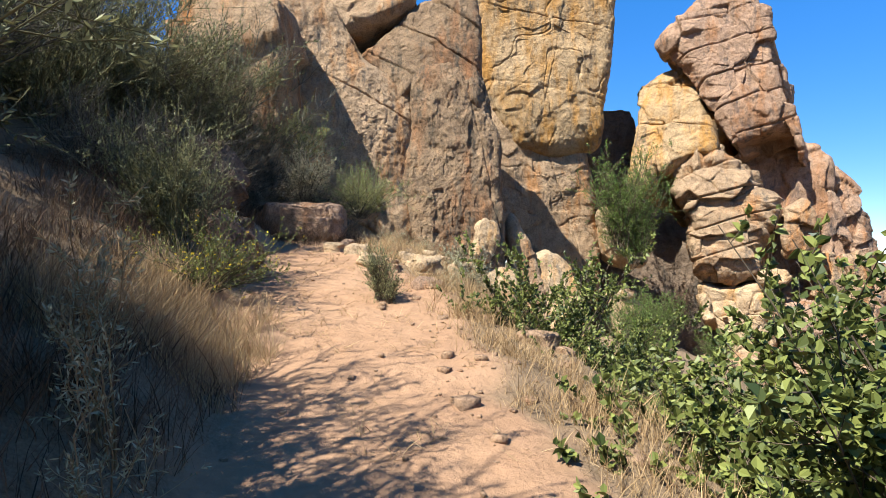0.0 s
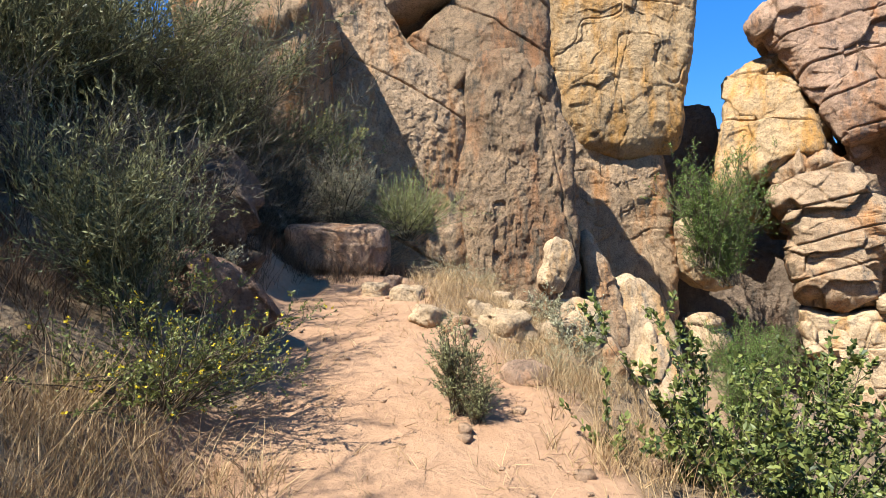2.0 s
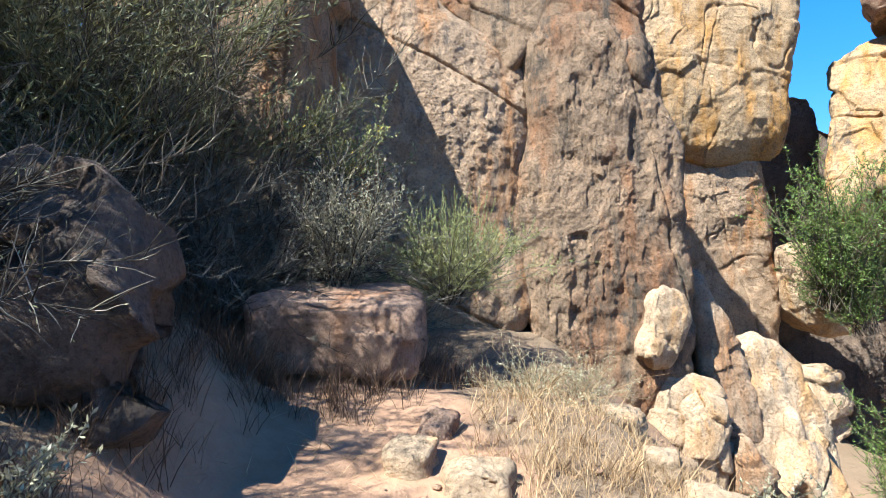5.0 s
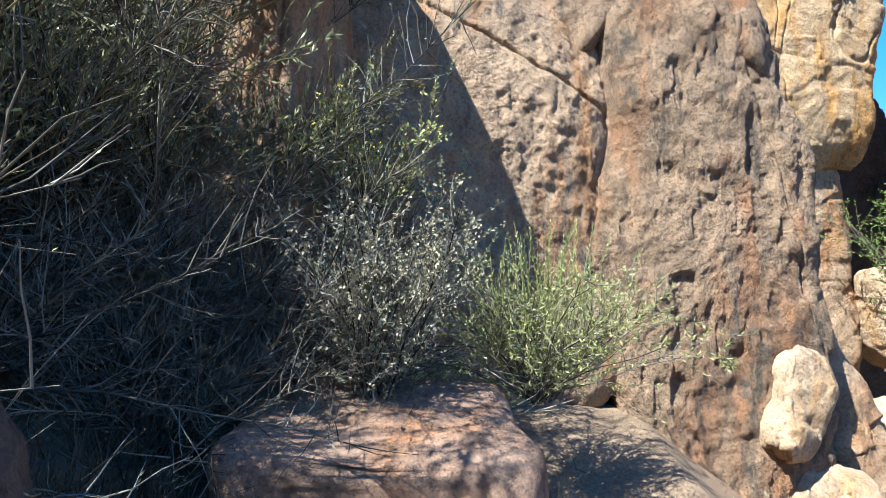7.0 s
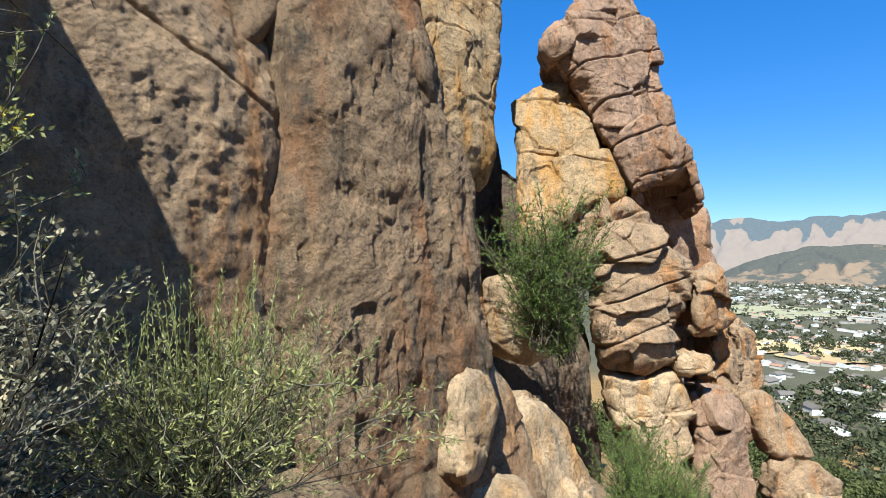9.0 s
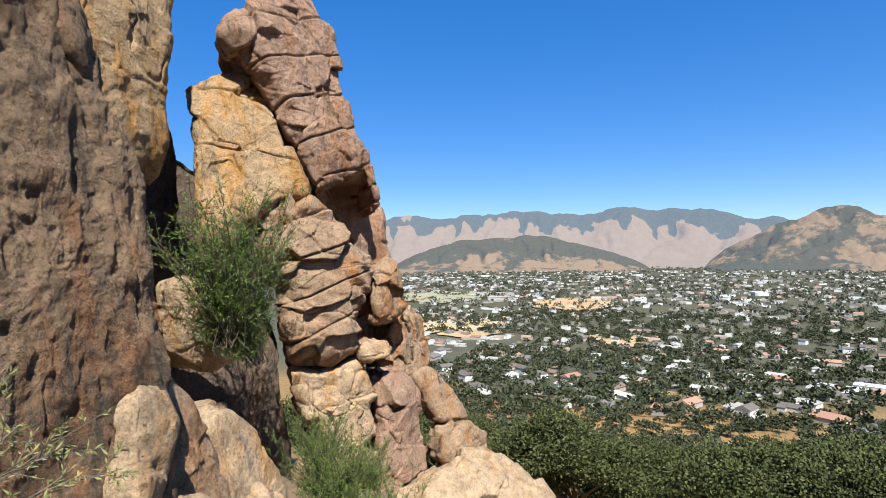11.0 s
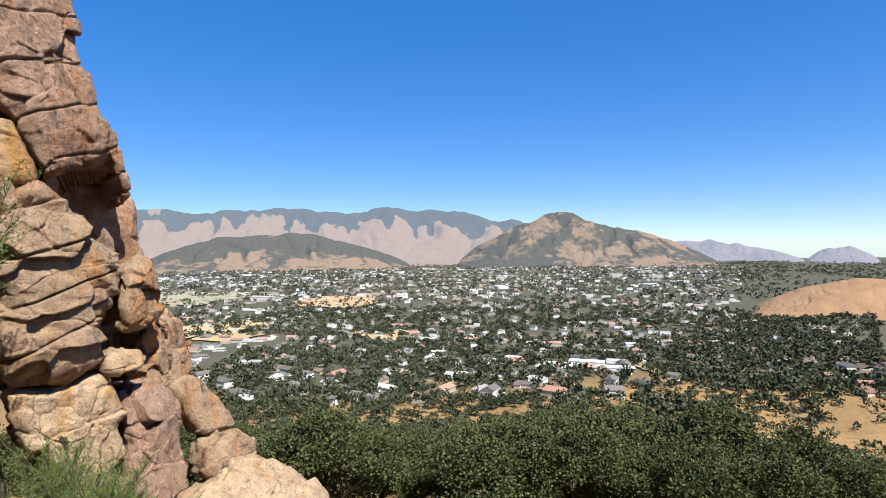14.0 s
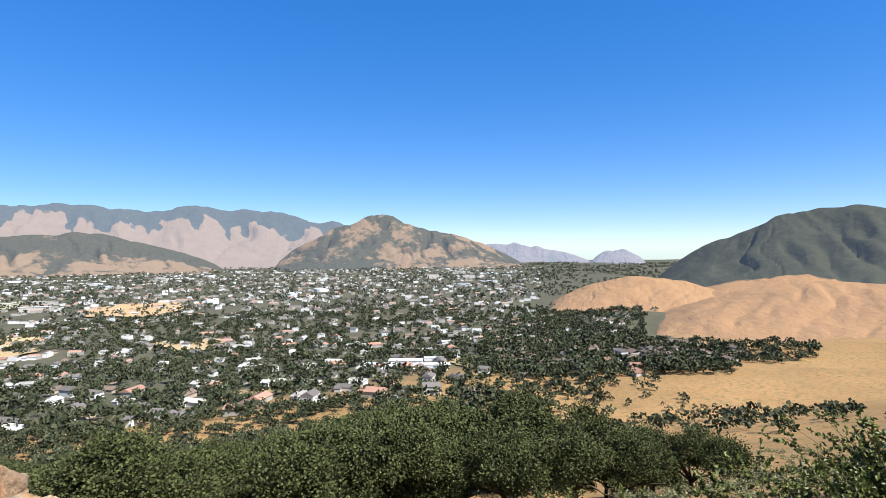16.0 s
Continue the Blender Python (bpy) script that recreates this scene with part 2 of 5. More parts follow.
def cells(p, seed=0):
    """Worley cells: distance to the nearest border, the cell's own random number and the way from its site."""
    q = np.floor(p).astype(np.int64)
    d1, d2, own, site = np.full(len(p), 9.0), np.full(len(p), 9.0), np.zeros(len(p)), np.zeros_like(p)
    for a in (-1, 0, 1):
        for b in (-1, 0, 1):
            for c in (-1, 0, 1):
                i, j, k = q[:, 0] + a, q[:, 1] + b, q[:, 2] + c
                s = np.stack([i + 0.5 + 0.42 * hashed(i, j, k, seed), j + 0.5 + 0.42 * hashed(i, j, k, seed + 1), k + 0.5 + 0.42 * hashed(i, j, k, seed + 2)], 1)
                d = np.linalg.norm(p - s, axis=1)
                near = d < d1
                d2 = np.where(near, d1, np.minimum(d2, d))
                own = np.where(near, hashed(i, j, k, seed + 3), own)
                site = np.where(near[:, None], p - s, site)
                d1 = np.where(near, d, d1)
    return d2 - d1, own, site


def mesh_of(name, verts, faces, mat, smooth=True):
    me = bpy.data.meshes.new(name)
    verts, faces = np.asarray(verts, dtype=np.float64), np.asarray(faces, dtype=np.int64)
    me.vertices.add(len(verts))
    me.vertices.foreach_set("co", verts.ravel())
    k = faces.shape[1]
    me.loops.add(faces.size)
    me.loops.foreach_set("vertex_index", faces.ravel())
    me.polygons.add(len(faces))
    me.polygons.foreach_set("loop_start", np.arange(len(faces)) * k)
    me.polygons.foreach_set("loop_total", np.full(len(faces), k))
    me.polygons.foreach_set("use_smooth", np.full(len(faces), smooth))
    me.update(calc_edges=True)
    me.validate()
    me.materials.append(mat)
    return me


def part(name, me, parent, label="", kind=""):
    ob = new(name, me)
    ob.parent = parent
    return tagged(ob, label, kind=kind)


def normals_of(verts, faces):
    a, b, c, d = (verts[faces[:, i]] for i in range(4))
    fn = np.cross(c - a, d - b)
    vn = np.zeros_like(verts)
    for i in range(4):
        np.add.at(vn, faces[:, i], fn)
    return vn / np.maximum(np.linalg.norm(vn, axis=1, keepdims=True), 1e-9)


def grid_faces(rows, cols, wrap=False):
    i, j = np.meshgrid(np.arange(rows - 1), np.arange(cols if wrap else cols - 1), indexing="ij")
    i, j = i.ravel(), j.ravel()
    k = (j + 1) % cols
    return np.stack([i * cols + j, i * cols + k, (i + 1) * cols + k, (i + 1) * cols + j], 1)


def facets(p, size, seed, tilt, offset, joint):
    """Flat tilted faces with open joints between them, as in broken rock."""
    q = p / np.array(size)
    edge, own, site = cells(q, seed)
    key = np.stack([own * 7.1, own * 3.3 + 2, own * 5.7 + 4], 1)
    aim = np.sin(key * 9.0)
    d = tilt * np.sum(aim * site, 1) + offset * own
    return d - joint * np.exp(-(edge / 0.03) ** 2)


def weather(v, faces, seed, size, rough=1.0, block=None, crack=0.0, strata=None, pits=0.0, joints=()):
    """Push a smooth rock's surface in and out: swells, joints, blocks, layers, pockets and grain."""
    nrm = normals_of(v, faces)
    p = v + seed * 11.7
    warp = np.stack([fbm(p * 1.1, 3, seed + s) for s in (1, 2, 3)], 1) * 0.13
    s1 = min(1.0, size)
    d = 0.05 * fbm(p * 0.9 / size ** 0.5, 3, seed) * size ** 0.7
    d += 0.022 * fbm(p * 3.1, 3, seed + 5) * s1 + 0.009 * fbm(p * 11, 3, seed + 9) + 0.004 * fbm(p * 31, 2, seed + 12)
    small = size < 1.25
    if small:
        d += facets(p + warp * 0.3, np.full(3, 0.5 * size), seed + 40, 0.16 * size, 0.03 * size, 0.012 * size)
    elif not pits:
        d += facets(p + warp * 0.5, np.array([0.7, 0.7, 0.5]), seed + 40, 0.035, 0.01, 0.004)
    if block:
        k = min(1.0, size / 1.6)
        d += facets(p + warp * 0.7, block, seed, 0.2 * k, 0.06 * k, 0.025 * k)
    if crack:
        c = fbm((p + warp) * 0.5, 2, seed + 21)
        d -= crack * np.exp(-(c / 0.014) ** 2)
    if strata:
        h = (p[:, 2] + 0.25 * p[:, 0] + warp[:, 0] * 1.3) / strata
        d += 0.06 * value_noise(np.stack([h, p[:, 0] * 0.5, h * 0 + seed], 1), seed + 2)
    for nx, nz, gap, shift, deep_in in joints:
        h = (v[:, 0] * nx + v[:, 2] * nz + v[:, 1] * 0.15 + warp[:, 1] * 0.35) / gap + shift
        k = np.floor(h)
        near = np.minimum(h - k, 1 - (h - k)) * gap
        d -= deep_in * np.exp(-(near / 0.022) ** 2)
        d += deep_in * 0.45 * hashed(k, k * 0, k * 0 + 3, seed + int(10 * nx))
    if pits:
        q = p * np.array([2.6, 2.6, 1.3])
        d -= pits * smooth01(0.30, 0.62, fbm(q, 3, seed + 31)) + pits * 0.5 * smooth01(0.35, 0.6, fbm(q * 3.2, 2, seed + 33))
    return v + nrm * (d * rough)[:, None]


def slab_rock(name, label, at, yaw, lean, outline, thick, mat, seed, bulge=0.25, power=4.0, step=0.05, block=None, crack=0.0, strata=None, rough=1.0, pits=0.0, joints=(), shear=0.0, category="rock"):
    """A standing rock: a rounded outline in an upright plane through at (its s axis turned by yaw from +x, its head
    leaning back by lean degrees), swelling forward by bulge and reaching back by thick metres."""
    pts = np.array(outline, dtype=float)
    if np.sum(pts[:, 0] * np.roll(pts[:, 1], -1) - pts[:, 1] * np.roll(pts[:, 0], -1)) < 0:
        pts = pts[::-1]
    for _ in range(2):
        nxt = np.roll(pts, -1, 0)
        pts = np.stack([0.87 * pts + 0.13 * nxt, 0.13 * pts + 0.87 * nxt], 1).reshape(-1, 2)
    seg = np.linalg.norm(np.roll(pts, -1, 0) - pts, axis=1)
    run = np.concatenate([[0], np.cumsum(seg)])
    count = int(max(64, min(620, run[-1] / step)))
    u = np.linspace(0, run[-1], count, endpoint=False)
    closed = np.vstack([pts, pts[:1]])
    ring = np.stack([np.interp(u, run, closed[:, 0]), np.interp(u, run, closed[:, 1])], 1)
    mid = ring.mean(0)
    size = float(np.sqrt(np.prod(np.ptp(ring, axis=0))))
    front = int(max(14, min(130, size * 0.55 / step)))
    loops = []
    for r, dep in [(max(0.02, 1 - i / 8), thick) for i in range(7, -1, -1)]:
        loops.append((r * 0.86, dep))
    back = max(4, int(thick / max(step * 2, 0.08)))
    for i in range(1, back + 1):
        f = i / back
        loops.append((0.86 + 0.14 * f ** 0.5, thick * (1 - f)))
    for i in range(1, front + 1):
        r = 1 - i / front
        loops.append((max(r, 0.003), -bulge * (1 - r ** (power * 2.2)) - 0.12 * bulge * (1 - r)))
    v = np.concatenate([np.column_stack([mid + (ring - mid) * r, np.full(count, dep)]) for r, dep in loops])
    v = v[:, [0, 2, 1]]
    v[:, 0] += shear * np.maximum(v[:, 1], 0)
    faces = grid_faces(len(loops), count, True)
    v = weather(v, faces, seed, size, rough, block, crack, strata, pits, joints)
    ob = new(name, mesh_of(name, v, faces, mat))
    ob.matrix_world = pose(*at, 0, 0, yaw) @ pose(0, 0, 0, -lean, 0, 0)
    return tagged(ob, label, category)


def boulder(name, label, at, size, turn, mat, seed, square=2.6, rough=1.0, detail=40, block=None, category="rock", lumps=0.16):
    """A lying rock: a squarish lump of that size (x, y, z) turned by Euler degrees, weathered."""
    e = 2 / square
    w = np.linspace(-1, 1, detail)
    rho = np.clip((1 - np.abs(w)) * 2, 0, 1) ** (1 / e)
    lat = np.where(np.abs(w) >= 0.5, np.sign(w) * np.arccos(np.clip(rho, 0, 1)), np.arcsin(np.clip(np.abs(w) * 2, 0, 1) ** (1 / e)) * np.sign(w) * 0.999)
    lat = np.where(np.abs(w) >= 0.5, np.sign(w) * np.maximum(np.abs(lat), 1e-4), lat)
    lat = np.sort(lat)
    a, b = np.meshgrid(lat, np.linspace(0, 2 * math.pi, detail * 2, endpoint=False), indexing="ij")
    sg = lambda x: np.sign(x) * np.abs(x) ** e
    v = np.stack([sg(np.cos(a)) * sg(np.cos(b)) * size[0] / 2, sg(np.cos(a)) * sg(np.sin(b)) * size[1] / 2, sg(np.sin(a)) * size[2] / 2], -1).reshape(-1, 3)
    faces = grid_faces(detail, detail * 2, True)
    mean = (size[0] * size[1] * size[2]) ** (1 / 3)
    v = v * (1 + lumps * fbm(v / mean * 1.3 + seed * 5.1, 2, seed))[:, None]
    v = weather(v, faces, seed, mean, rough * min(1, mean * 1.4), block)
    ob = new(name, mesh_of(name, v, faces, mat))
    ob.matrix_world = pose(*at, *turn)
    return tagged(ob, label, category)


def gather(name, label, category, pieces):
    """Make rocks that are grown together the parts of one thing."""
    root = tagged(new(name), label, category)
    for ob, plain_name in pieces:
        kept = ob.matrix_world.copy()
        ob.parent = root
        ob.matrix_world = kept
        ob.name = plain_name
        del ob["category"]
    return root


# ---- the hillside ----
def trail_middle(y):
    y = np.clip(y, -30, 9.5)
    return 0.12 - 0.10 * y - 0.0135 * y * y * (y > 0)


def ground_z(x, y, fine=True):
    x, y = np.asarray(x, dtype=float), np.asarray(y, dtype=float)
    mid = trail_middle(y)
    half = 0.80
    shoulder = half + 0.35 * smooth01(2.5, 4, y) * (1 - smooth01(7, 8.5, y))
    zt = 0.03 + 0.16 * np.clip(y, -20, 9.0) + 0.02 * np.clip(y - 9.0, 0, 20)
    left = np.maximum(0, mid - shoulder - x)
    right = np.maximum(0, x - mid - half)
    gully = smooth01(11.5, 14, y) * (1 - smooth01(21, 26, y))
    up = 0.9 * np.minimum(left, 0.4) + 0.55 * np.maximum(left - 0.4, 0) + 0.22 * np.maximum(left - 2.2, 0)
    down = 0.2 * right + 0.60 * np.maximum(right - 0.8, 0)
    near = zt + up - down
    shelf = np.maximum(near, -1.0 - 0.5 * np.maximum(x - 6.2, 0))
    near = near * (1 - gully) + shelf * gully - 0.38 * np.exp(-((x + 1.25) ** 2 + (y - 10.5) ** 2) / 0.4)
    far = np.where(x > 0, -(0.45 * np.clip(x, 0, 60) + 0.29 * np.clip(x - 60, 0, 200) + 0.07 * np.clip(x - 260, 0, 420)), 0.5 * np.clip(-x, 0, 60))
    r = np.hypot(x, y - 5)
    w = smooth01(9, 30, r)
    z = near * (1 - w) + far * w
    p = np.stack([x, y, 0 * x], -1).reshape(-1, 3)
    z = z + (fbm(p * 0.011, 3, 31).reshape(x.shape) * 5 * smooth01(40, 200, r))
    if fine:
        on = 1 - smooth01(0.55, 0.95, np.abs(x - mid))
        rough = fbm(p * 1.6, 3, 41).reshape(x.shape) * 0.06 * (1 - 0.75 * on) + fbm(p * 7, 3, 43).reshape(x.shape) * 0.014
        z = z + rough * (1 - smooth01(12, 40, r))
    return z


def on_ground(x, y, sink=0.02):
    return float(ground_z(np.array([x]), np.array([y]))[0]) - sink


def build_ground():
    n, s = 440, 1.9
    k = math.asinh(4850 / s)
    u = np.linspace(-1, 1, n)
    gx, gy = np.meshgrid(-0.6 + s * np.sinh(k * u), 4.5 + s * np.sinh(k * u), indexing="ij")
    gz = ground_z(gx, gy)
    me = mesh_of("ground", np.stack([gx, gy, gz], -1).reshape(-1, 3), grid_faces(n, n), ground_material())
    x, y = gx.ravel(), gy.ravel()
    p = np.stack([x, y, 0 * x], 1)
    edge = np.abs(x - trail_middle(y) + 0.15 * smooth01(2.5, 4, y) + 0.3 * smooth01(5.5, 8, y)) - 0.15 * smooth01(2.5, 4, y) + 0.22 * fbm(p * 1.8, 4, 51)
    dirt = (1 - smooth01(0.72, 0.98, edge)) * (y < 9.4)
    dirt = np.maximum(dirt, 0.75 * smooth01(10.0, 11, y) * (1 - smooth01(15, 17, y)) * smooth01(-0.3, 0.5, x) * (1 - smooth01(3, 5, x)))
    r = np.hypot(x, y)
    gold = smooth01(14, 40, r)
    town = smooth01(300, 420, x + 40 * fbm(p * 0.008, 3, 61) + 0.55 * np.minimum(y, 0))
    col = np.stack([dirt, gold, town, np.ones_like(x)], 1)
    at = me.color_attributes.new("soil", "FLOAT_COLOR", "POINT")
    at.data.foreach_set("color", col.ravel())
    return tagged(new("ground", me), "sloping trail of pale trodden dirt on a dry hillside", "ground", kind="structure")


build_ground()

# ---- the cliffs ----
slab_rock("rock_slab", "tall pitted rock slab with grey-brown weathered face", (0, 12.45, 1.4), 8, 7.5,
          [(-0.73, 3.35), (-0.66, 2.55), (-0.84, 1.96), (-0.99, 1.51), (-0.85, 0.9), (-0.77, 0.3), (-0.71, -0.23), (-0.12, -0.78), (0.81, -0.86), (1.3, -0.63), (1.36, 0.33), (1.34, 1.45), (1.36, 2.69), (1.2, 3.37), (0.9, 4.0), (0.28, 4.25), (-0.33, 4.15), (-0.75, 3.95)],
          1.6, ROCK_FACE, 3, 0.2, 6, 0.018, None, 0.0, rough=1.3, pits=0.035, joints=[(0.97, 0.2, 2.1, 0.4, 0.03)], shear=0.3)
slab_rock("cliff_wall", "rough tan cliff face half in shadow", (-1.5, 12.35, 2.5), 14, 8,
          [(-2.3, 4.6), (-1.03, 4.8), (-0.17, 3.21), (0.43, 2.85), (0.9, 2.4), (0.95, 1.86), (0.95, 1.46), (0.85, 0.86), (0.75, 0.28), (0.85, -0.94), (-0.8, -1.6), (-2.2, -1.4), (-2.6, 1.0)],
          1.8, ROCK_TAN, 5, 0.2, 6, 0.02, None, 0.0, rough=1.15, pits=0.016, joints=[(0.45, 0.89, 2.6, 0.3, 0.05)], category="cliff")
slab_rock("cliff_block", "cracked tan block wedged above the pitted slab", (-0.3, 13.0, 5.2), 4, 14,
          [(-1.85, 0.6), (-1.03, 1.25), (-0.38, 1.95), (0.24, 2.3), (0.8, 3.0), (1.15, 1.83), (1.12, 0.39), (1.1, -0.75), (0.9, -0.5), (0.42, 0.0), (-0.08, 0.12), (-0.53, -0.2), (-0.76, -0.5), (-1.3, 0.05)],
          1.6, ROCK_FACE, 7, 0.22, 7, 0.03, None, pits=0.03, joints=[(0.5, 0.86, 0.95, 0.2, 0.06)])
slab_rock("rock_pillar", "golden rock pillar with an overhanging foot", (4.3, 17.55, 4.6), 6, 4,
          [(-3.7, 7.35), (1.29, 7.68), (1.02, 3.65), (0.77, 1.51), (0.66, 0.28), (0.4, -0.08), (-0.31, -0.13), (-0.92, -0.26), (-2.3, 0.1), (-3.5, 2.75)],
          2.6, ROCK_GOLD, 19, 0.35, 8, 0.035, None, 0.05, joints=[(0.12, 0.99, 2.3, 0.35, 0.035), (0.97, -0.22, 2.4, 0.7, 0.02)])
slab_rock("rock_pillar", "smooth shaded foot of the golden pillar", (4.0, 17.8, 3.0), 8, 2,
          [(-3.2, 4.05), (0.27, 1.84), (0.59, 0.54), (0.88, -1.02), (1.07, -2.76), (0.75, -3.79), (-0.86, -3.45), (-2.3, -1.08), (-2.8, 1.66)], 2.0, ROCK_TAN, 21, 0.3, 6, 0.04, None, 0.04, joints=[(0.9, 0.3, 1.9, 0.2, 0.04)])
ochre_block = slab_rock("rock_tower", "ochre rock block with iron stains", (7.8, 17.2, 4.37), -30, 24,
          [(-2.01, 2.74), (-1.53, 3.15), (-1.04, 3.36), (-0.49, 3.43), (0.02, 2.03), (0.59, 0.08), (-0.09, -0.07), (-0.91, -0.56), (-1.32, -0.21), (-1.49, -1.01), (-2.0, -1.02), (-1.96, 0.44), (-1.96, 1.89)],
          3.2, ROCK_GOLD, 23, 0.28, 8, 0.03, (2.0, 2.0, 1.4), 0.06, joints=[(0.1, 0.99, 1.55, 0.42, 0.09)], shear=0.35)
summit_block = slab_rock("rock_tower", "leaning jointed summit tower of tan rock", (8.63, 17.15, 4.46), -5, 15,
          [(-1.79, 3.86), (-1.53, 3.58), (-1.17, 3.0), (-0.61, 1.84), (-0.15, 0.84), (0.08, 0.06), (0.98, 0.5), (1.96, 0.57), (2.07, -0.31), (2.1, 0.59), (1.83, 1.46), (1.53, 2.49), (1.57, 3.99), (1.32, 5.25), (0.85, 6.54), (-0.83, 5.3)],
          3.0, ROCK_ROSE, 25, 0.4, 8, 0.03, (1.6, 1.6, 1.2), 0.05, joints=[(-0.3, 0.95, 0.98, 0.62, 0.08), (0.93, 0.36, 1.7, 0.4, 0.02)], shear=0.72)
buttress = slab_rock("rock_tower", "layered tan buttress under the summit tower", (7.8, 17.35, 4.37), -20, 3, [(-0.74, -0.51), (0.04, 0.01), (0.49, 0.23), (1.02, -0.12), (1.79, -1.03), (2.35, -1.8), (2.26, -2.22), (1.71, -2.59), (1.62, -3.18), (1.65, -3.72), (1.07, -3.75), (0.01, -3.76), (-0.21, -3.07), (-0.12, -2.36), (-0.33, -1.63), (-0.76, -1.03)],
          2.0, ROCK_TAN, 27, 0.45, 6, 0.03, (1.3, 1.3, 0.8), 0.05, 0.2, joints=[(-0.3, 0.95, 0.85, 0.6, 0.09)], shear=0.3)
hanging_block = slab_rock("rock_tower", "square rock block hanging over a hollow", (9.95, 16.41, 1.45), -20, 3, [(-0.08, 1.26), (0.49, 1.6), (0.69, 1.16), (0.89, 0.2), (0.4, -0.11), (-0.05, -0.09)],
          1.0, ROCK_TAN, 28, 0.2, 6, 0.03, shear=0.3)
hollow_wall = slab_rock("rock_tower", "shadowed rock in the tower's hollow", (9.9, 18.2, 3.0), -20, 5, [(-0.33, 2.24), (1.81, 1.98), (2.18, 1.35), (2.51, -0.13), (2.74, -1.55), (2.93, -3.14), (2.29, -3.99), (-1.22, -3.25)],
          1.4, ROCK_ROSE, 30, 0.15, 5, 0.05, (1.2, 1.2, 1.4), shear=0.3)
side_wall = slab_rock("rock_tower", "rough side of the rock tower", (11.6, 19.4, 3.0), -20, 3, [(-0.55, 2.78), (0.43, 2.72), (1.39, 1.64), (2.15, 0.52), (2.53, -0.66), (2.89, -1.91), (3.17, -4.01), (-0.51, -4.27)],
          1.6, ROCK_ROSE, 29, 0.3, 5, 0.04, (1.0, 1.0, 1.0), 0.05, shear=0.3)
pale_block = slab_rock("rock_tower", "pale sunlit rock block at the tower's foot", (7.86, 17.2, 0.43), -25, 4, [(-0.06, 0.05), (0.7, 0.11), (1.53, 0.3), (1.77, 0.07), (1.93, -0.3), (2.06, -0.66), (1.82, -1.02), (2.15, -1.77), (1.39, -2.35), (0.72, -2.22), (0.2, -0.98), (-0.1, -0.37)],
          1.8, ROCK_PALE, 31, 0.35, 6, 0.03, (1.3, 1.3, 1.0), 0.05, shear=0.3)
cap_block = slab_rock("rock_tower", "flat pale capping stone jutting over a hollow", (9.4, 16.15, 0.54), -20, 4, [(-0.38, 0.35), (0.36, 0.45), (0.56, 0.23), (0.42, 0.05), (-0.07, -0.04), (-0.34, 0.04)], 1.0, ROCK_PALE, 47, 0.25, 5, 0.025)
stepped_block = slab_rock("rock_tower", "reddish stepped rock beside the pale block", (9.6, 16.5, 0.3), -20, 8, [(0.13, -0.13), (1.21, -0.25), (1.45, -0.81), (1.51, -1.55), (1.73, -2.26), (1.29, -3.2), (0.23, -3.38), (-0.03, -2.63), (0.26, -1.52), (0.04, -0.92)],
          1.8, ROCK_ROSE, 33, 0.3, 5, 0.03, (1.2, 1.2, 0.9), 0.05, shear=0.4)
edge_block = slab_rock("rock_tower", "broken rock at the tower's outer edge", (10.4, 16.9, 0.8), -20, 5, [(0.55, 0.6), (1.08, 0.78), (1.34, -0.1), (1.55, -1.07), (1.55, -2.16), (0.37, -1.74)],
          1.4, ROCK_TAN, 34, 0.25, 4, 0.03, (0.7, 0.7, 0.6), shear=0.3)
foot_block = slab_rock("rock_tower", "rounded rock foot in the gully", (8.2, 15.6, -1.0), -25, 0, [(-1.0, -0.67), (-0.2, -0.54), (0.6, -0.5), (0.87, -1.43), (0.71, -2.85), (-1.07, -2.11)], 1.8, ROCK_TAN, 43, 0.3, 4, 0.04, (1.2, 1.2, 0.9))
slab_rock("rock_spur", "thin grey rock spur at the cliff's edge", (11.6, 16.7, 0.8), -20, 2, [(0.16, 0.63), (0.76, 0.64), (1.03, -0.24), (1.05, -0.9), (0.57, -1.18), (0.26, -1.56), (0.17, -0.44)],
          1.2, ROCK_TAN, 35, 0.2, 4, 0.03, (0.8, 0.8, 1.2), joints=[(0.96, 0.26, 0.4, 0.2, 0.05)])
slab_rock("rock_slab", "leaning pale slab over a dark hollow", (11.4, 15.9, -0.4), -20, 14, [(-0.33, 0.24), (0.45, 0.5), (1.28, -0.88), (1.45, -1.28), (0.35, -1.23), (-0.04, -0.35)], 0.5, ROCK_TAN, 37, 0.15, 5, 0.03)
slab_rock("boulder", "angular tan boulder resting on the ramp", (11.2, 15.2, -1.0), -20, 5, [(-0.13, -1.17), (0.27, -0.57), (0.91, -0.45), (1.69, -1.14), (1.53, -1.7), (0.57, -1.67)], 1.0, ROCK_TAN, 39, 0.2, 5, 0.03, (0.9, 0.9, 0.7))
slab_rock("rock_ramp", "smooth pale rock ramp falling away downhill", (10.5, 14.4, -1.8), -20, 30, [(-1.48, -0.49), (-0.67, -0.17), (1.03, -0.26), (2.06, -1.2), (2.47, -2.06), (2.66, -3.59), (2.27, -5.74), (-3.77, -2.54), (-2.85, -1.03)],
          2.4, ROCK_PALE, 41, 0.3, 6, 0.04, (1.3, 1.1, 1.1), 0.05, joints=[(0.6, 0.8, 0.9, 0.2, 0.05)])
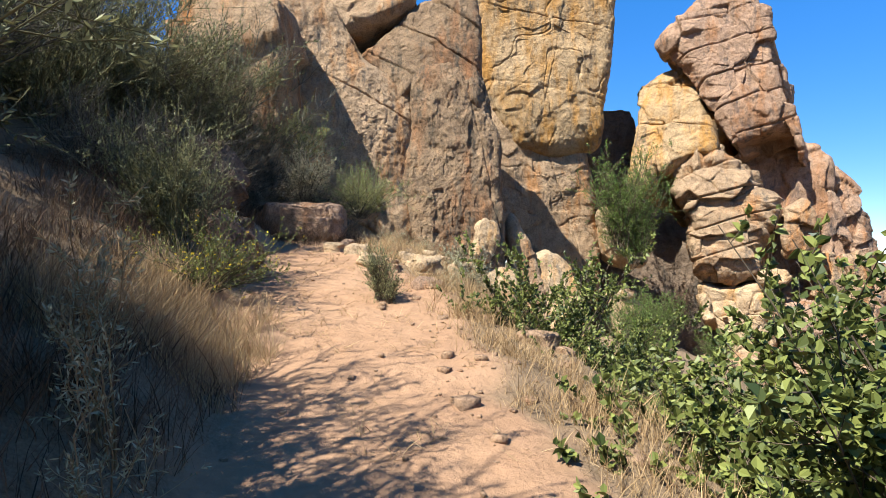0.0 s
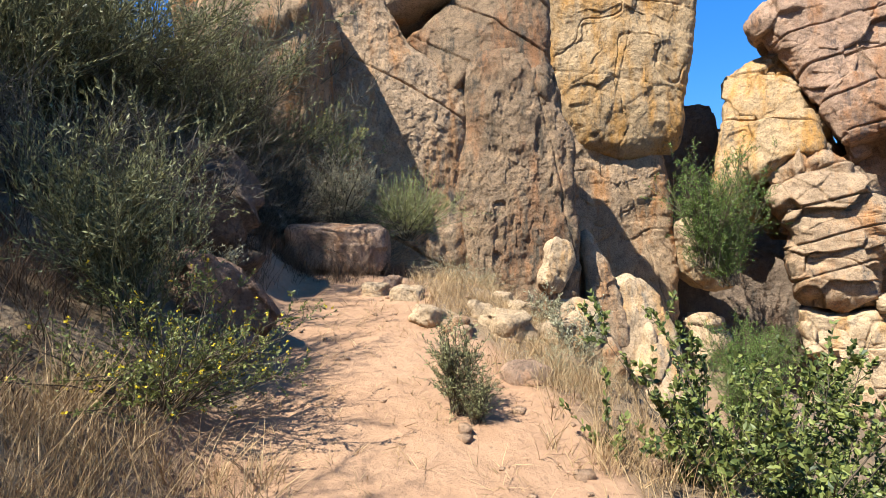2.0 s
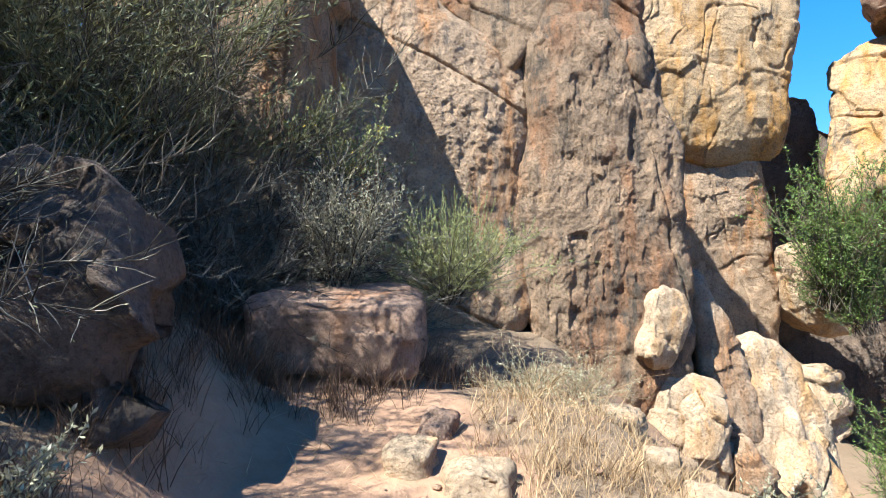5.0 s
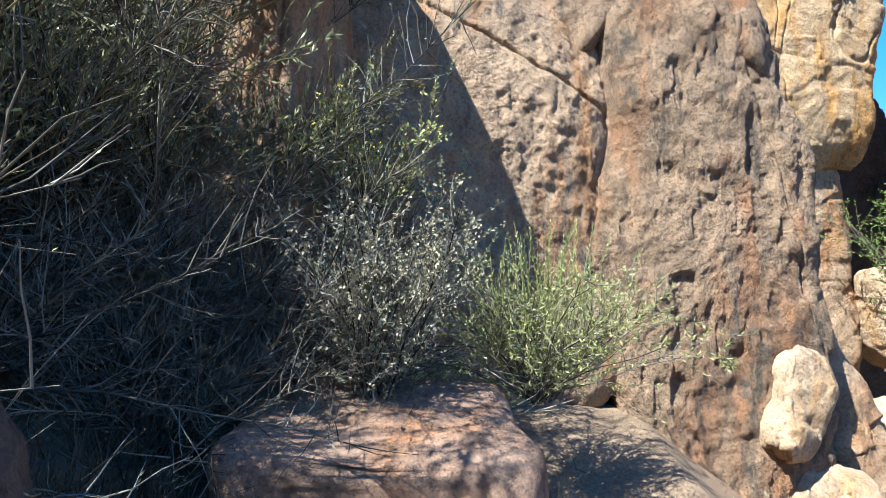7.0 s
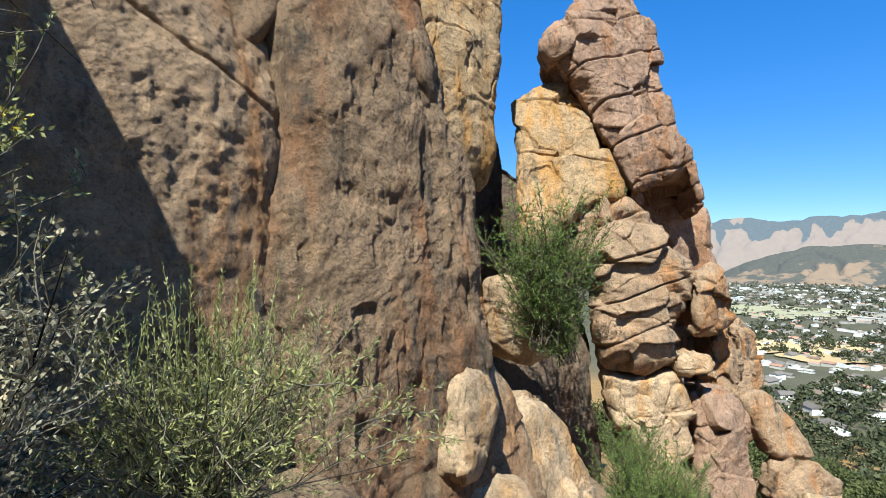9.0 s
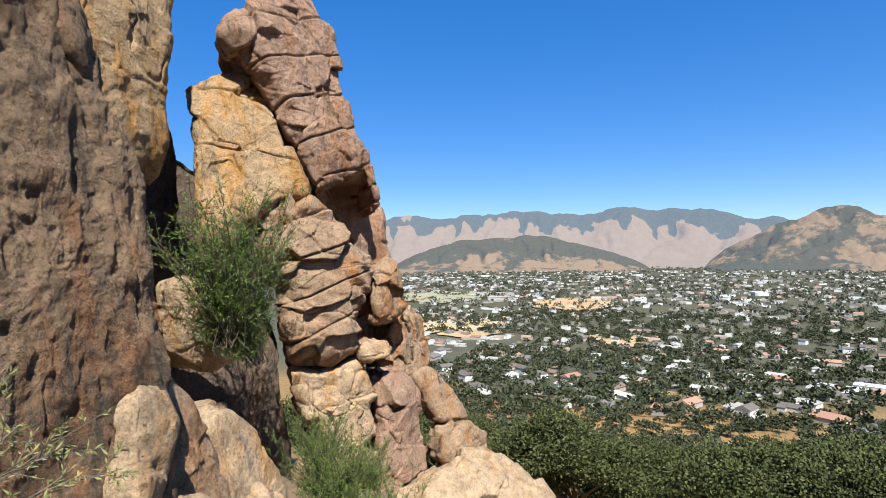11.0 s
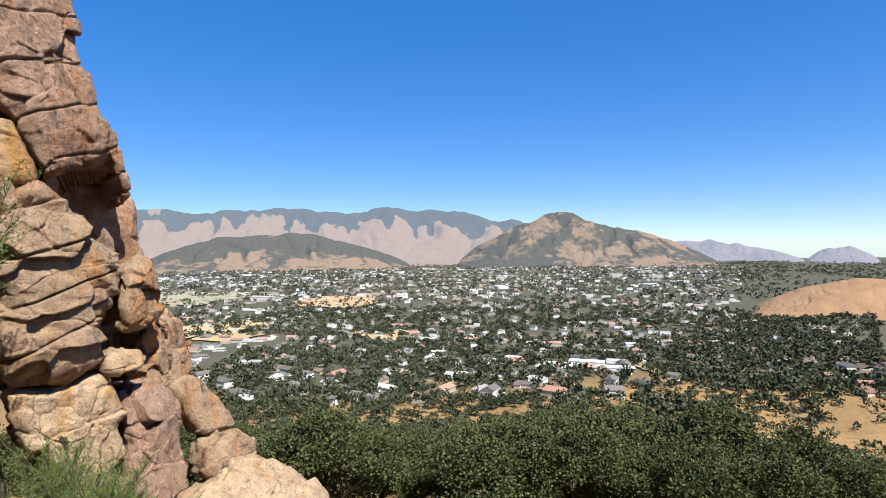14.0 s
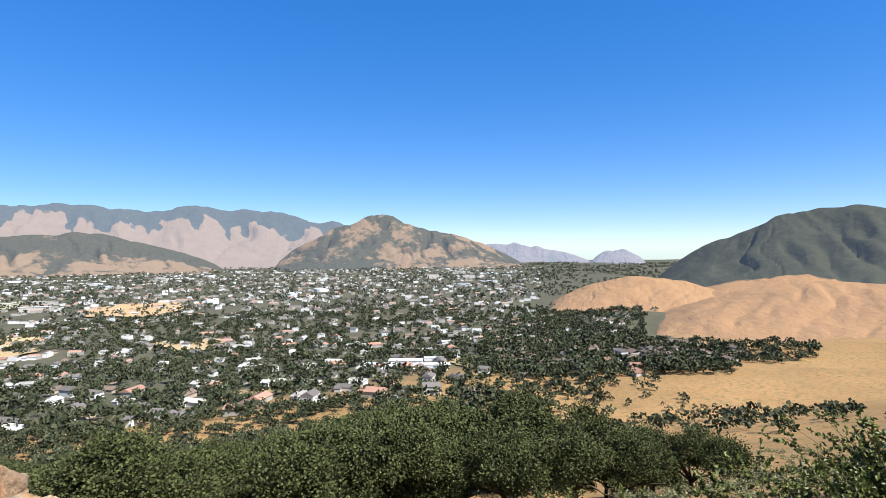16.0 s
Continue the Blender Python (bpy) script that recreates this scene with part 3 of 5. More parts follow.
# These two backing rocks are coloured dark to stand in for deep shade
slab_rock("cliff_wall", "rock coloured dark for the shade deep in the chimney beside the pillar", (5.9, 20.0, 4.0), -20, 0, [(-1.6, 2.6), (0.9, 2.5), (1.2, -5.0), (-1.9, -5.0)], 0.8, ROCK_GREY_SHADE, 49, 0.15, 5, 0.06, category="cliff")
slab_rock("cliff_wall", "rock coloured dark for the shade at the back of the gully hollow", (7.1, 18.9, -0.5), -28, 0, [(-1.7, 2.6), (1.5, 2.4), (1.7, -3.6), (-1.8, -3.6)], 0.7, ROCK_GREY_SHADE, 50, 0.15, 5, 0.06, category="cliff")
gather("rock_tower", "leaning tower of jointed golden-brown rock blocks", "rock", [(summit_block, "summit_block"), (ochre_block, "ochre_block"), (buttress, "buttress"), (hanging_block, "hanging_block"), (hollow_wall, "hollow_wall"), (side_wall, "side_wall"), (pale_block, "pale_block"), (stepped_block, "stepped_block"), (edge_block, "edge_block"), (foot_block, "foot_block"), (cap_block, "cap_block")])
slab_rock("cliff_block", "sunlit tan capping block on the cliff", (-1.6, 12.9, 6), 0, 15, [(-1.42, 0.62), (-0.98, 1.87), (0.35, 2.22), (0.98, 1.28), (0.4, 0.81), (-0.24, 0.49), (-0.87, 0.18)], 1.6, ROCK_TAN, 9, 0.25, 5, 0.05)
boulder("cliff_block", "tan rock mass standing above the brush", (-4.12, 11.5, 3.25), (2.2, 2.1, 6.0), (0, 0, 0), ROCK_TAN, 15, 9.0, 0.8, 90, (1.4, 1.4, 1.2), lumps=0.03)
slab_rock("cliff_wall", "shaded rock filling the cleft behind the slab", (-0.4, 14.2, 4.5), 5, 5, [(-2.6, 3.0), (1.2, 3.0), (1.5, -3.5), (-2.6, -3.5)], 1.2, ROCK_TAN, 16, 0.2, 5, 0.09, category="cliff")
# Both walls below take a dark colour in place of the clefts' shade
slab_rock("cliff_wall", "rock wall coloured dark for the shade deep in a cleft", (-3, 14.2, 5.5), 0, 5, [(-2.4, 3.2), (1.6, 3.2), (1.9, -2.4), (-2.6, -2.6)], 1.2, ROCK_GREY_SHADE, 17, 0.2, 4, 0.09, category="cliff")
slab_rock("cliff_wall", "backing rock behind the gully, coloured dark for shade", (7.2, 23.5, 1.5), -4, 0, [(-4.6, 5.6), (2.2, 5.0), (5.6, 2.6), (5.6, -5.0), (-4.6, -5.0)], 1.2, ROCK_GREY_SHADE, 45, 0.2, 5, 0.12, category="cliff")


# boulders at the slab's foot
boulder("boulder", "pale faceted boulder wedged against the slab", (0.88, 12.42, 1.58), (0.56, 0.5, 0.98), (-4, 10, 20), ROCK_PALE, 51, 3.6, 0.8, 48, lumps=0.14)
slab_rock("boulder", "smooth pale boulder shaped like a hood", (1.25, 12.42, 0.7), 5, 5, [(-0.47, 0.08), (-0.32, 0.31), (0.02, 0.38), (0.36, 0.25), (0.53, -0.01), (0.53, -0.6), (0.1, -0.7), (-0.48, -0.6)], 0.6, ROCK_PALE, 53, 0.24, 2.4, 0.02, rough=0.6)
slab_rock("boulder", "smooth pale upright stone leg", (1.3, 12.15, 0.5), 5, 0, [(-0.22, 0.18), (-0.0, 0.33), (0.33, 0.25), (0.36, -0.55), (0.29, -0.94), (-0.09, -0.73)], 0.4, ROCK_PALE, 55, 0.14, 2.4, 0.02, rough=0.6)
slab_rock("rock_slab", "pale wedge-shaped slab leaning on the cliff", (2.2, 13.2, 0.7), 10, 15, [(-0.02, 0.68), (0.3, 0.82), (0.6, 0.62), (0.88, 0.38), (0.92, 0.08), (1.2, -0.31), (1.22, -0.67), (1.3, -1.9), (-0.34, -1.6), (-0.21, 0.08)], 0.8, ROCK_PALE, 57, 0.18, 5, 0.025, rough=0.8)
slab_rock("rock_slab", "pale rock toe sloping into the gully", (2.3, 12.6, -0.3), 10, 22, [(0.49, 0.91), (0.74, 0.62), (0.93, 0.25), (0.99, -0.45), (1.12, -1.21), (1.15, -2.21), (-0.03, -2.18), (-0.17, -0.78), (0.19, 0.17)], 0.8, ROCK_PALE, 58, 0.18, 5, 0.03, (0.8, 0.8, 0.7))
slab_rock("boulder", "small rounded tan boulder among the pale ones", (1.75, 12.2, 0.1), 0, 0, [(-0.09, 0.02), (0.12, 0.24), (0.34, -0.05), (0.39, -0.35), (0.18, -0.49), (-0.08, -0.46)], 0.4, ROCK_TAN, 59, 0.15, 2.4, 0.02)
slab_rock("boulder", "flat tan rock with a shaded underside", (0.7, 11, 0.4), 0, 0, [(-0.54, -0.31), (-0.23, -0.01), (0.19, -0.17), (0.25, -0.49), (-0.5, -0.7)], 0.5, ROCK_TAN, 61, 0.12, 3, 0.03)
slab_rock("boulder", "pale rock sloping down into the gully", (5.6, 17.4, 0.2), 10, 8, [(-0.43, 0.04), (0.16, 0.14), (0.77, -0.43), (0.69, -1.36), (-0.12, -1.75), (-0.5, -0.96)], 1.0, ROCK_PALE, 63, 0.25, 4, 0.035, (1.0, 1.0, 0.8))
slab_rock("boulder", "rounded boulder under the green shrub", (5.4, 17.2, 1.6), 10, 0, [(-0.64, 1.13), (0.03, 1.0), (0.71, 0.26), (0.87, -0.54), (0.23, -0.77), (-0.29, -0.42)], 1.0, ROCK_PALE, 65, 0.3, 2.6, 0.03)
slab_rock("rock_slab", "shaded stone strip beside the pillar", (1.9, 13.1, 1.2), 10, 15, [(-0.3, 1.2), (0.1, 0.5), (0.4, -0.3), (0.5, -1.2), (-0.4, -1.2)], 0.5, ROCK_TAN, 67, 0.12, 3, 0.04)

# rocks along the trail
slab_rock("boulder", "tall leaning grey-brown boulder among dead brush", (-3.12, 7.72, 2.3), 10, 20, [(-0.59, -0.5), (-0.4, 0.47), (-0.19, 0.72), (0.05, 0.62), (0.27, 0.1), (0.4, -0.6)], 0.5, ROCK_GREY_SHADE, 71, 0.15, 3, 0.025)
boulder("boulder", "flat-topped brown bench rock beside the trail", (-2.36, 9.78, 1.84), (1.26, 1.2, 0.58), (3, 1, 4), ROCK_ROSE, 74, 8.0, 0.32, 64, lumps=0.06)
slab_rock("boulder", "brown angular boulder at the trail's edge", (-2.1, 6.5, 1.4), 42, 0, [(-0.68, 0.31), (-0.63, 0.38), (-0.51, 0.39), (-0.39, 0.31), (-0.31, 0.32), (-0.11, 0.21), (0.02, 0.01), (0.09, -0.14), (0.06, -0.25), (-0.2, -0.26), (-0.63, -0.19)], 0.6, ROCK_BROWN, 75, 0.12, 4, 0.018, rough=0.6)
for x, y, sx, sy, sz, mat, words in (
        (-2.42, 6.02, 0.26, 0.22, 0.18, ROCK_TAN, "small rounded stone beside the brown boulder"), (-2.22, 6.05, 0.30, 0.26, 0.24, ROCK_BROWN, "brown stone beside the brown boulder"),
        (-1.47, 8.65, 0.27, 0.22, 0.2, ROCK_ROSE, "reddish stone edging the trail"), (-1.57, 8.28, 0.31, 0.24, 0.16, ROCK_PALE, "pale flat stone edging the trail"), (-1.24, 8.02, 0.34, 0.24, 0.22, ROCK_PALE, "pale stone edging the trail"),
        (-0.85, 7.28, 0.42, 0.22, 0.16, ROCK_PALE, "long pale stone edging the trail"), (-0.69, 7.07, 0.24, 0.2, 0.15, ROCK_TAN, "tan stone edging the trail"), (-0.21, 8.6, 0.24, 0.2, 0.2, ROCK_PALE, "pale stone in dry grass below the slab"),
        (-0.46, 7.64, 0.3, 0.24, 0.2, ROCK_PALE, "pale stone in the bank"), (-0.24, 7.26, 0.48, 0.34, 0.26, ROCK_PALE, "broad pale stone in the bank"), (-0.75, 6.55, 0.13, 0.1, 0.06, ROCK_LOOSE, "small tan stone on the trail"),
        (0.23, 6.64, 0.24, 0.2, 0.16, ROCK_TAN, "tan stone among silvery weeds"), (-0.17, 6.1, 0.38, 0.28, 0.18, ROCK_ROSE, "rosy stone in dry grass"), (-0.62, 6.93, 0.2, 0.16, 0.12, ROCK_LOOSE, "small tan stone edging the trail"),
        (-0.05, 8.28, 0.32, 0.26, 0.24, ROCK_PALE, "pale stone in dry grass below the slab"), (0.28, 7.31, 0.42, 0.34, 0.28, ROCK_PALE, "pale stone among silvery weeds"),
        (0.8, 4.75, 0.34, 0.2, 0.13, ROCK_LOOSE, "flat tan stone edging the trail"), (1.0, 4.5, 0.14, 0.12, 0.09, ROCK_LOOSE, "small brown stone edging the trail"), (0.5, 5.5, 0.16, 0.13, 0.1, ROCK_LOOSE, "small brown stone edging the trail"),
        (0.95, 4.2, 0.13, 0.1, 0.08, ROCK_LOOSE, "small brown stone edging the trail"), (1.05, 3.7, 0.12, 0.1, 0.07, ROCK_LOOSE, "small tan stone edging the trail"), (0.95, 2.8, 0.2, 0.14, 0.08, ROCK_LOOSE, "small flat stone edging the trail"),
        (0.1, 10.6, 0.3, 0.26, 0.2, ROCK_PALE, "pale stone below the pitted slab"),
        (-0.2, 9.9, 0.5, 0.3, 0.24, ROCK_PALE, "pale stone below the pitted slab"), (0.4, 10.3, 0.36, 0.3, 0.22, ROCK_TAN, "tan stone below the pitted slab")):
    boulder("stone", words, (x, y, on_ground(x, y) + sz * 0.22), (sx, sy, sz), (rng.uniform(-8, 8), rng.uniform(-8, 8), rng.uniform(0, 180)), mat, int(rng.integers(100, 900)), 4.5, 1.3, 26, category="stone", lumps=0.3)

# ---- plants ----
def tubes(strands, radii):
    """Three-sided tapering tubes along strands (S, P, 3)."""
    s, p, _ = strands.shape
    way = np.gradient(strands, axis=1)
    way /= np.maximum(np.linalg.norm(way, axis=2, keepdims=True), 1e-9)
    ref = np.where(np.abs(way[..., 2:3]) > 0.9, np.array([1.0, 0, 0]), np.array([0, 0, 1.0]))
    a = np.cross(way, ref)
    a /= np.maximum(np.linalg.norm(a, axis=2, keepdims=True), 1e-9)
    b = np.cross(way, a)
    out = []
    for k in range(3):
        g = 2 * math.pi * k / 3
        out.append(strands + (a * math.cos(g) + b * math.sin(g)) * radii[..., None])
    v = np.stack(out, 2).reshape(-1, 3)
    base = (np.arange(s) * p * 3)[:, None, None] + (np.arange(p - 1) * 3)[None, :, None] + np.arange(3)[None, None, :]
    turn = (np.arange(s) * p * 3)[:, None, None] + (np.arange(p - 1) * 3)[None, :, None] + ((np.arange(3) + 1) % 3)[None, None, :]
    f = np.stack([base, turn, turn + 3, base + 3], -1).reshape(-1, 4)
    return v, f


def leaves(at, way, length, width, r, ovate=False):
    """Lance-shaped leaves from their base at at; ovate ones are broader and folded along the middle."""
    n = len(at)
    way = way / np.maximum(np.linalg.norm(way, axis=1, keepdims=True), 1e-9)
    side = np.cross(way, r.normal(size=(n, 3)))
    side /= np.maximum(np.linalg.norm(side, axis=1, keepdims=True), 1e-9)
    length, width = np.asarray(length).reshape(-1, 1), np.asarray(width).reshape(-1, 1)
    if ovate:
        lift = np.cross(side, way) * width * 0.22
        rim = [at + way * length * a + side * width * b + lift * abs(c) for a, b, c in ((0.22, 0.42, 0.8), (0.62, 0.46, 1.0), (0.62, -0.46, 1.0), (0.22, -0.42, 0.8))]
        v = np.stack([at, rim[0], rim[1], at + way * length - lift * 0.6, rim[2], rim[3]], 1).reshape(-1, 3)
        k = (np.arange(n) * 6)[:, None]
        return v, np.concatenate([k + np.array([0, 1, 2, 3]), k + np.array([0, 3, 4, 5])])
    v = np.stack([at, at + way * length * 0.5 + side * width * 0.5, at + way * length, at + way * length * 0.5 - side * width * 0.5], 1).reshape(-1, 3)
    return v, np.arange(n * 4).reshape(n, 4)


def arcs(r, count, start, aim, length, bend, points=5, wobble=0.11):
    """Curved strands from start along aim, bending by bend, as (count, points, 3)."""
    t = np.linspace(0, 1, points)[None, :, None]
    aim = aim / np.linalg.norm(aim, axis=1, keepdims=True)
    length = np.asarray(length).reshape(-1, 1, 1)
    s = start[:, None, :] + aim[:, None, :] * t * length + bend[:, None, :] * t * t * length
    return s + np.cumsum(r.normal(size=s.shape), 1) * wobble * length * t / points ** 0.5


def along(strands, f, idx):
    p = strands.shape[1] - 1
    k = np.minimum((f * p).astype(int), p - 1)
    w = (f * p - k)[:, None]
    a, b = strands[idx, k], strands[idx, k + 1]
    return a * (1 - w) + b * w, b - a


def cone(r, count, spread, low=0.0):
    th, ph = r.uniform(0, 2 * math.pi, count), np.sqrt(r.uniform(low, 1, count)) * spread
    return np.stack([np.cos(th) * np.sin(ph), np.sin(th) * np.sin(ph), np.cos(ph)], 1)


def shrub(name, label, seed, height, spread, stems, twigs, leaf_count, leaf, leaf_mat, stem_mat, droop=0.25, heads=0, head_mat=None, head_size=0.02, spikes=0, twig_len=0.4, first=0.15, category="shrub", leaf_up=0.7, rise=0.28):
    """A shrub: stems fanning from its foot, twigs off them, narrow leaves along the twigs, perhaps flowers and tall spikes."""
    r = np.random.default_rng(seed)
    root = new(name)
    tagged(root, label, category)
    aim = cone(r, stems, spread)
    n = stems
    ln = height * r.uniform(0.6, 1.05, n) / np.maximum(aim[:, 2], 0.55) ** 0.5
    bend = np.stack([aim[:, 0] * 0.2, aim[:, 1] * 0.2, -droop * r.uniform(0.2, 1, n) * (1 - aim[:, 2]) + 0.05], 1)
    foot = np.stack([r.normal(size=n), r.normal(size=n), 0 * aim[:, 2]], 1) * 0.05 * height
    main = arcs(r, n, foot, aim, ln, bend, 6)
    idx = r.integers(0, n, twigs)
    f = r.uniform(first, 1, twigs)
    at, way = along(main, f, idx)
    way /= np.linalg.norm(way, axis=1, keepdims=True)
    out = way * 0.7 + r.normal(size=(twigs, 3)) * 0.55 + np.array([0, 0, rise])
    tl = height * twig_len * r.uniform(0.35, 1, twigs) * (1.15 - 0.5 * f)
    sub = arcs(r, twigs, at, out, tl, np.stack([r.normal(size=twigs) * 0.1, r.normal(size=twigs) * 0.1, r.uniform(-0.1, 0.25, twigs)], 1), 4)
    t = np.linspace(1, 0.25, 6)[None]
    v1, f1 = tubes(main, 0.0075 * height ** 0.5 * t * r.uniform(0.6, 1.2, (n, 1)))
    v2, f2 = tubes(sub, 0.0028 * height ** 0.5 * np.linspace(1, 0.35, 4)[None] * r.uniform(0.7, 1.3, (twigs, 1)))
    part("twig_mass", mesh_of("twig_mass", np.concatenate([v1, v2]), np.concatenate([f1, f2 + len(v1)]), stem_mat), root, kind="stuff")
    if leaf_count:
        k = r.integers(0, twigs, leaf_count)
        at, way = along(sub, r.uniform(0.08, 1, leaf_count) ** 0.8, k)
        way = way / np.linalg.norm(way, axis=1, keepdims=True) * leaf_up + r.normal(size=(leaf_count, 3)) * 0.55
        sz = r.uniform(0.6, 1.25, leaf_count)
        v, f = leaves(at, way, leaf[0] * sz, leaf[1] * sz, r, leaf[1] > 0.55 * leaf[0])
        part("foliage", mesh_of("foliage", v, f, leaf_mat, False), root, kind="stuff")
    if heads:
        k = r.integers(0, twigs, heads)
        tip = sub[k, -1] + r.normal(size=(heads, 3)) * 0.012
        vs, fs = [], []
        for q in range(4):
            v, f = leaves(tip, r.normal(size=(heads, 3)), head_size * r.uniform(0.7, 1.3, heads), head_size * 0.9 * np.ones(heads), r)
            vs.append(v)
            fs.append(f + len(v) * q)
        part("bloom", mesh_of("bloom", np.concatenate(vs), np.concatenate(fs), head_mat, False), root, kind="stuff")
    if spikes:
        aim = cone(r, spikes, 0.28)
        st = arcs(r, spikes, np.stack([r.normal(size=spikes) * 0.14, r.normal(size=spikes) * 0.14, np.full(spikes, height * 0.35)], 1), aim, height * r.uniform(0.65, 1.0, spikes), np.zeros((spikes, 3)), 6, 0.02)
        v, f = tubes(st, 0.003 * np.linspace(1, 0.4, 6)[None] * np.ones((spikes, 1)))
        m = spikes * 60
        at, way = along(st, r.uniform(0.25, 1, m), r.integers(0, spikes, m))
        v2, f2 = leaves(at, way / np.linalg.norm(way, axis=1, keepdims=True) + r.normal(size=(m, 3)) * 0.35, 0.028 * np.ones(m), 0.007 * np.ones(m), r)
        part("spike_growth", mesh_of("spike_growth", np.concatenate([v, v2]), np.concatenate([f, f2 + len(v)]), leaf_mat, False), root, kind="stuff")
    return root


def plant(ob, x, y, turn=0.0, size=1.0, z=None, lean=(0, 0)):
    """Stand a shrub on the hillside."""
    ob.matrix_basis = pose(x, y, on_ground(x, y, 0.04) if z is None else z, lean[0], lean[1], turn)
    ob.scale = (size, size, size)
    return ob


def again(ob, x, y, turn=0.0, size=1.0, z=None, lean=(0, 0), label=""):
    kept = tuple(ob.scale)
    ob.scale = (size, size, size)
    c = copy_thing(ob, pose(x, y, on_ground(x, y, 0.04) if z is None else z, lean[0], lean[1], turn))
    ob.scale = kept
    return tagged(c, label)


# sagebrush on the bank
sage = plant(shrub("sagebrush", "tall grey-green sagebrush on the uphill bank", 101, 1.3, 1.1, 48, 1300, 23000, (0.034, 0.008), LEAF_SAGE, SAGE_STEM, leaf_up=1.2, rise=0.65), -4.5, 8.9, 0, 1.15)
thicket = plant(shrub("dead_brush", "bare grey twiggy brush in deep shade", 103, 1.1, 1.35, 44, 2200, 2600, (0.02, 0.006), LEAF_SAGE, TWIG, 0.5), -3.45, 10.6, 0, 1.1)
for x, y, turn, size, lean in (
        (-5.7, 8.8, 80, 1.55, 0), (-5.1, 8.0, 130, 1.5, 12), (-6.0, 7.3, 200, 1.6, 0), (-5.0, 6.8, 250, 1.4, 12), (-5.7, 5.6, 20, 1.5, 10), (-5.0, 5.2, 310, 0.95, 0), (-6.0, 4.2, 70, 1.5, 10),
        (-5.6, 3.3, 160, 1.0, 0), (-5.8, 2.2, 220, 1.4, 0), (-4.0, 0.9, 20, 1.3, 0), (-7.4, 8.6, 95, 1.7, 0), (-7.2, 6.3, 275, 1.7, 0), (-6.8, 4.0, 55, 1.7, 0),
        (-5.1, 8.7, 190, 1.3, 8), (-4.6, 10.6, 120, 1.25, 0), (-4.8, 10.0, 230, 1.3, 0), (-4.4, 11.4, 300, 1.2, 0), (-3.6, 11.7, 40, 0.9, 0), (-5.0, 9.7, 15, 1.4, 0), (-5.4, 9.2, 145, 1.75, 0), (-6.1, 8.2, 335, 1.7, 0), (-3.3, 0.6, 330, 1.4, 0)):
    again(sage, x, y, turn, size, None, (0, lean))
for x, y, turn, size in ((-3.6, 11.2, 10, 0.95), (-4.3, 9.8, 130, 1.1), (-4.1, 10.6, 300, 1.15), (-4.8, 9.2, 200, 1.1), (-4.6, 10.2, 70, 1.2), (-3.6, 10.3, 130, 1.0), (-4.0, 11.2, 230, 1.3), (-3.9, 9.0, 50, 0.9), (-4.0, 8.0, 210, 0.9), (-4.2, 7.3, 300, 1.0), (-3.4, 9.6, 20, 0.75), (-4.0, 6.4, 100, 0.9), (-3.6, 10.0, 280, 0.85), (-2.2, 11.3, 30, 0.6), (-1.75, 10.5, 70, 0.4), (-3.6, 2.2, 10, 0.7)):
    again(thicket, x, y, turn, size)
overgrown = plant(shrub("overgrown_brush", "tangled grey brush with leafy tops and bare stems", 109, 2.0, 0.8, 46, 3000, 12000, (0.026, 0.009), LEAF_SAGE, TWIG, 0.3, first=0.42, twig_len=0.3), -4.05, 10.5, 0, 1.05)
for x, y, turn, size in ((-4.6, 9.9, 60, 0.85), (-4.8, 10.3, 300, 1.3), (-4.6, 9.2, 200, 0.8), (-3.1, 0.2, 40, 0.95), (-2.75, 0.8, 170, 0.85), (-3.5, 1.2, 250, 1.0), (-4.4, 4.6, 330, 0.9)):
    again(overgrown, x, y, turn, size)
upright = plant(shrub("sagebrush", "upright feathery sagebrush beside the trail", 105, 1.9, 0.62, 30, 560, 11000, (0.052, 0.014), LEAF_SAGE, SAGE_STEM, leaf_up=1.2, rise=0.55), -1.85, 0.7)
for x, y, turn, size in ((-2.5, 5.35, 10, 0.6), (-2.15, 0.45, 60, 1.0), (-2.05, 1.2, 250, 0.85), (-2.7, 0.6, 20, 1.2), (-2.75, 5.6, 100, 0.62), (-2.6, 1.5, 40, 1.0), (-2.9, 2.05, 100, 1.0), (-2.45, 1.95, 200, 0.9), (-2.4, 0.9, 150, 1.1), (-2.9, 0.1, 230, 1.1), (-2.3, -0.2, 300, 1.0)):
    again(upright, x, y, turn, size)
weed = plant(shrub("tall_weed", "slender dry weed stalks in the shaded grass", 107, 0.75, 0.3, 7, 60, 900, (0.035, 0.008), LEAF_GREY, STRAW, 0.1, twig_len=0.35), -1.2, 2.05)
again(weed, -1.0, 1.75, 90, 0.8)
again(weed, -1.5, 2.3, 200, 1.0)

# shrubs round the bench rock and below the slab
plant(shrub("buckwheat", "buckwheat bush with dry cream flower heads", 111, 0.74, 0.55, 38, 900, 15000, (0.017, 0.008), LEAF_GREY, TWIG, 0.3, 800, HEADS, 0.012), -2.45, 9.85, 0, 1.25, 2.08)
spike = plant(shrub("spiky_bush", "yellow-green bush with upright flower spikes", 113, 0.85, 1.1, 60, 1100, 24000, (0.03, 0.0065), LEAF_SPIKE, TWIG, 0.45, spikes=44), -1.55, 10.65, 0, 1.0, 1.95)
low = plant(shrub("dry_bush", "low straw-coloured bush below the pitted slab", 115, 0.5, 1.3, 40, 420, 4200, (0.026, 0.005), LEAF_GREY, STRAW, 0.6), -0.85, 9.6)
again(low, -0.45, 10.1, 70, 0.9)
again(low, 0.1, 6.4, 130, 0.8)
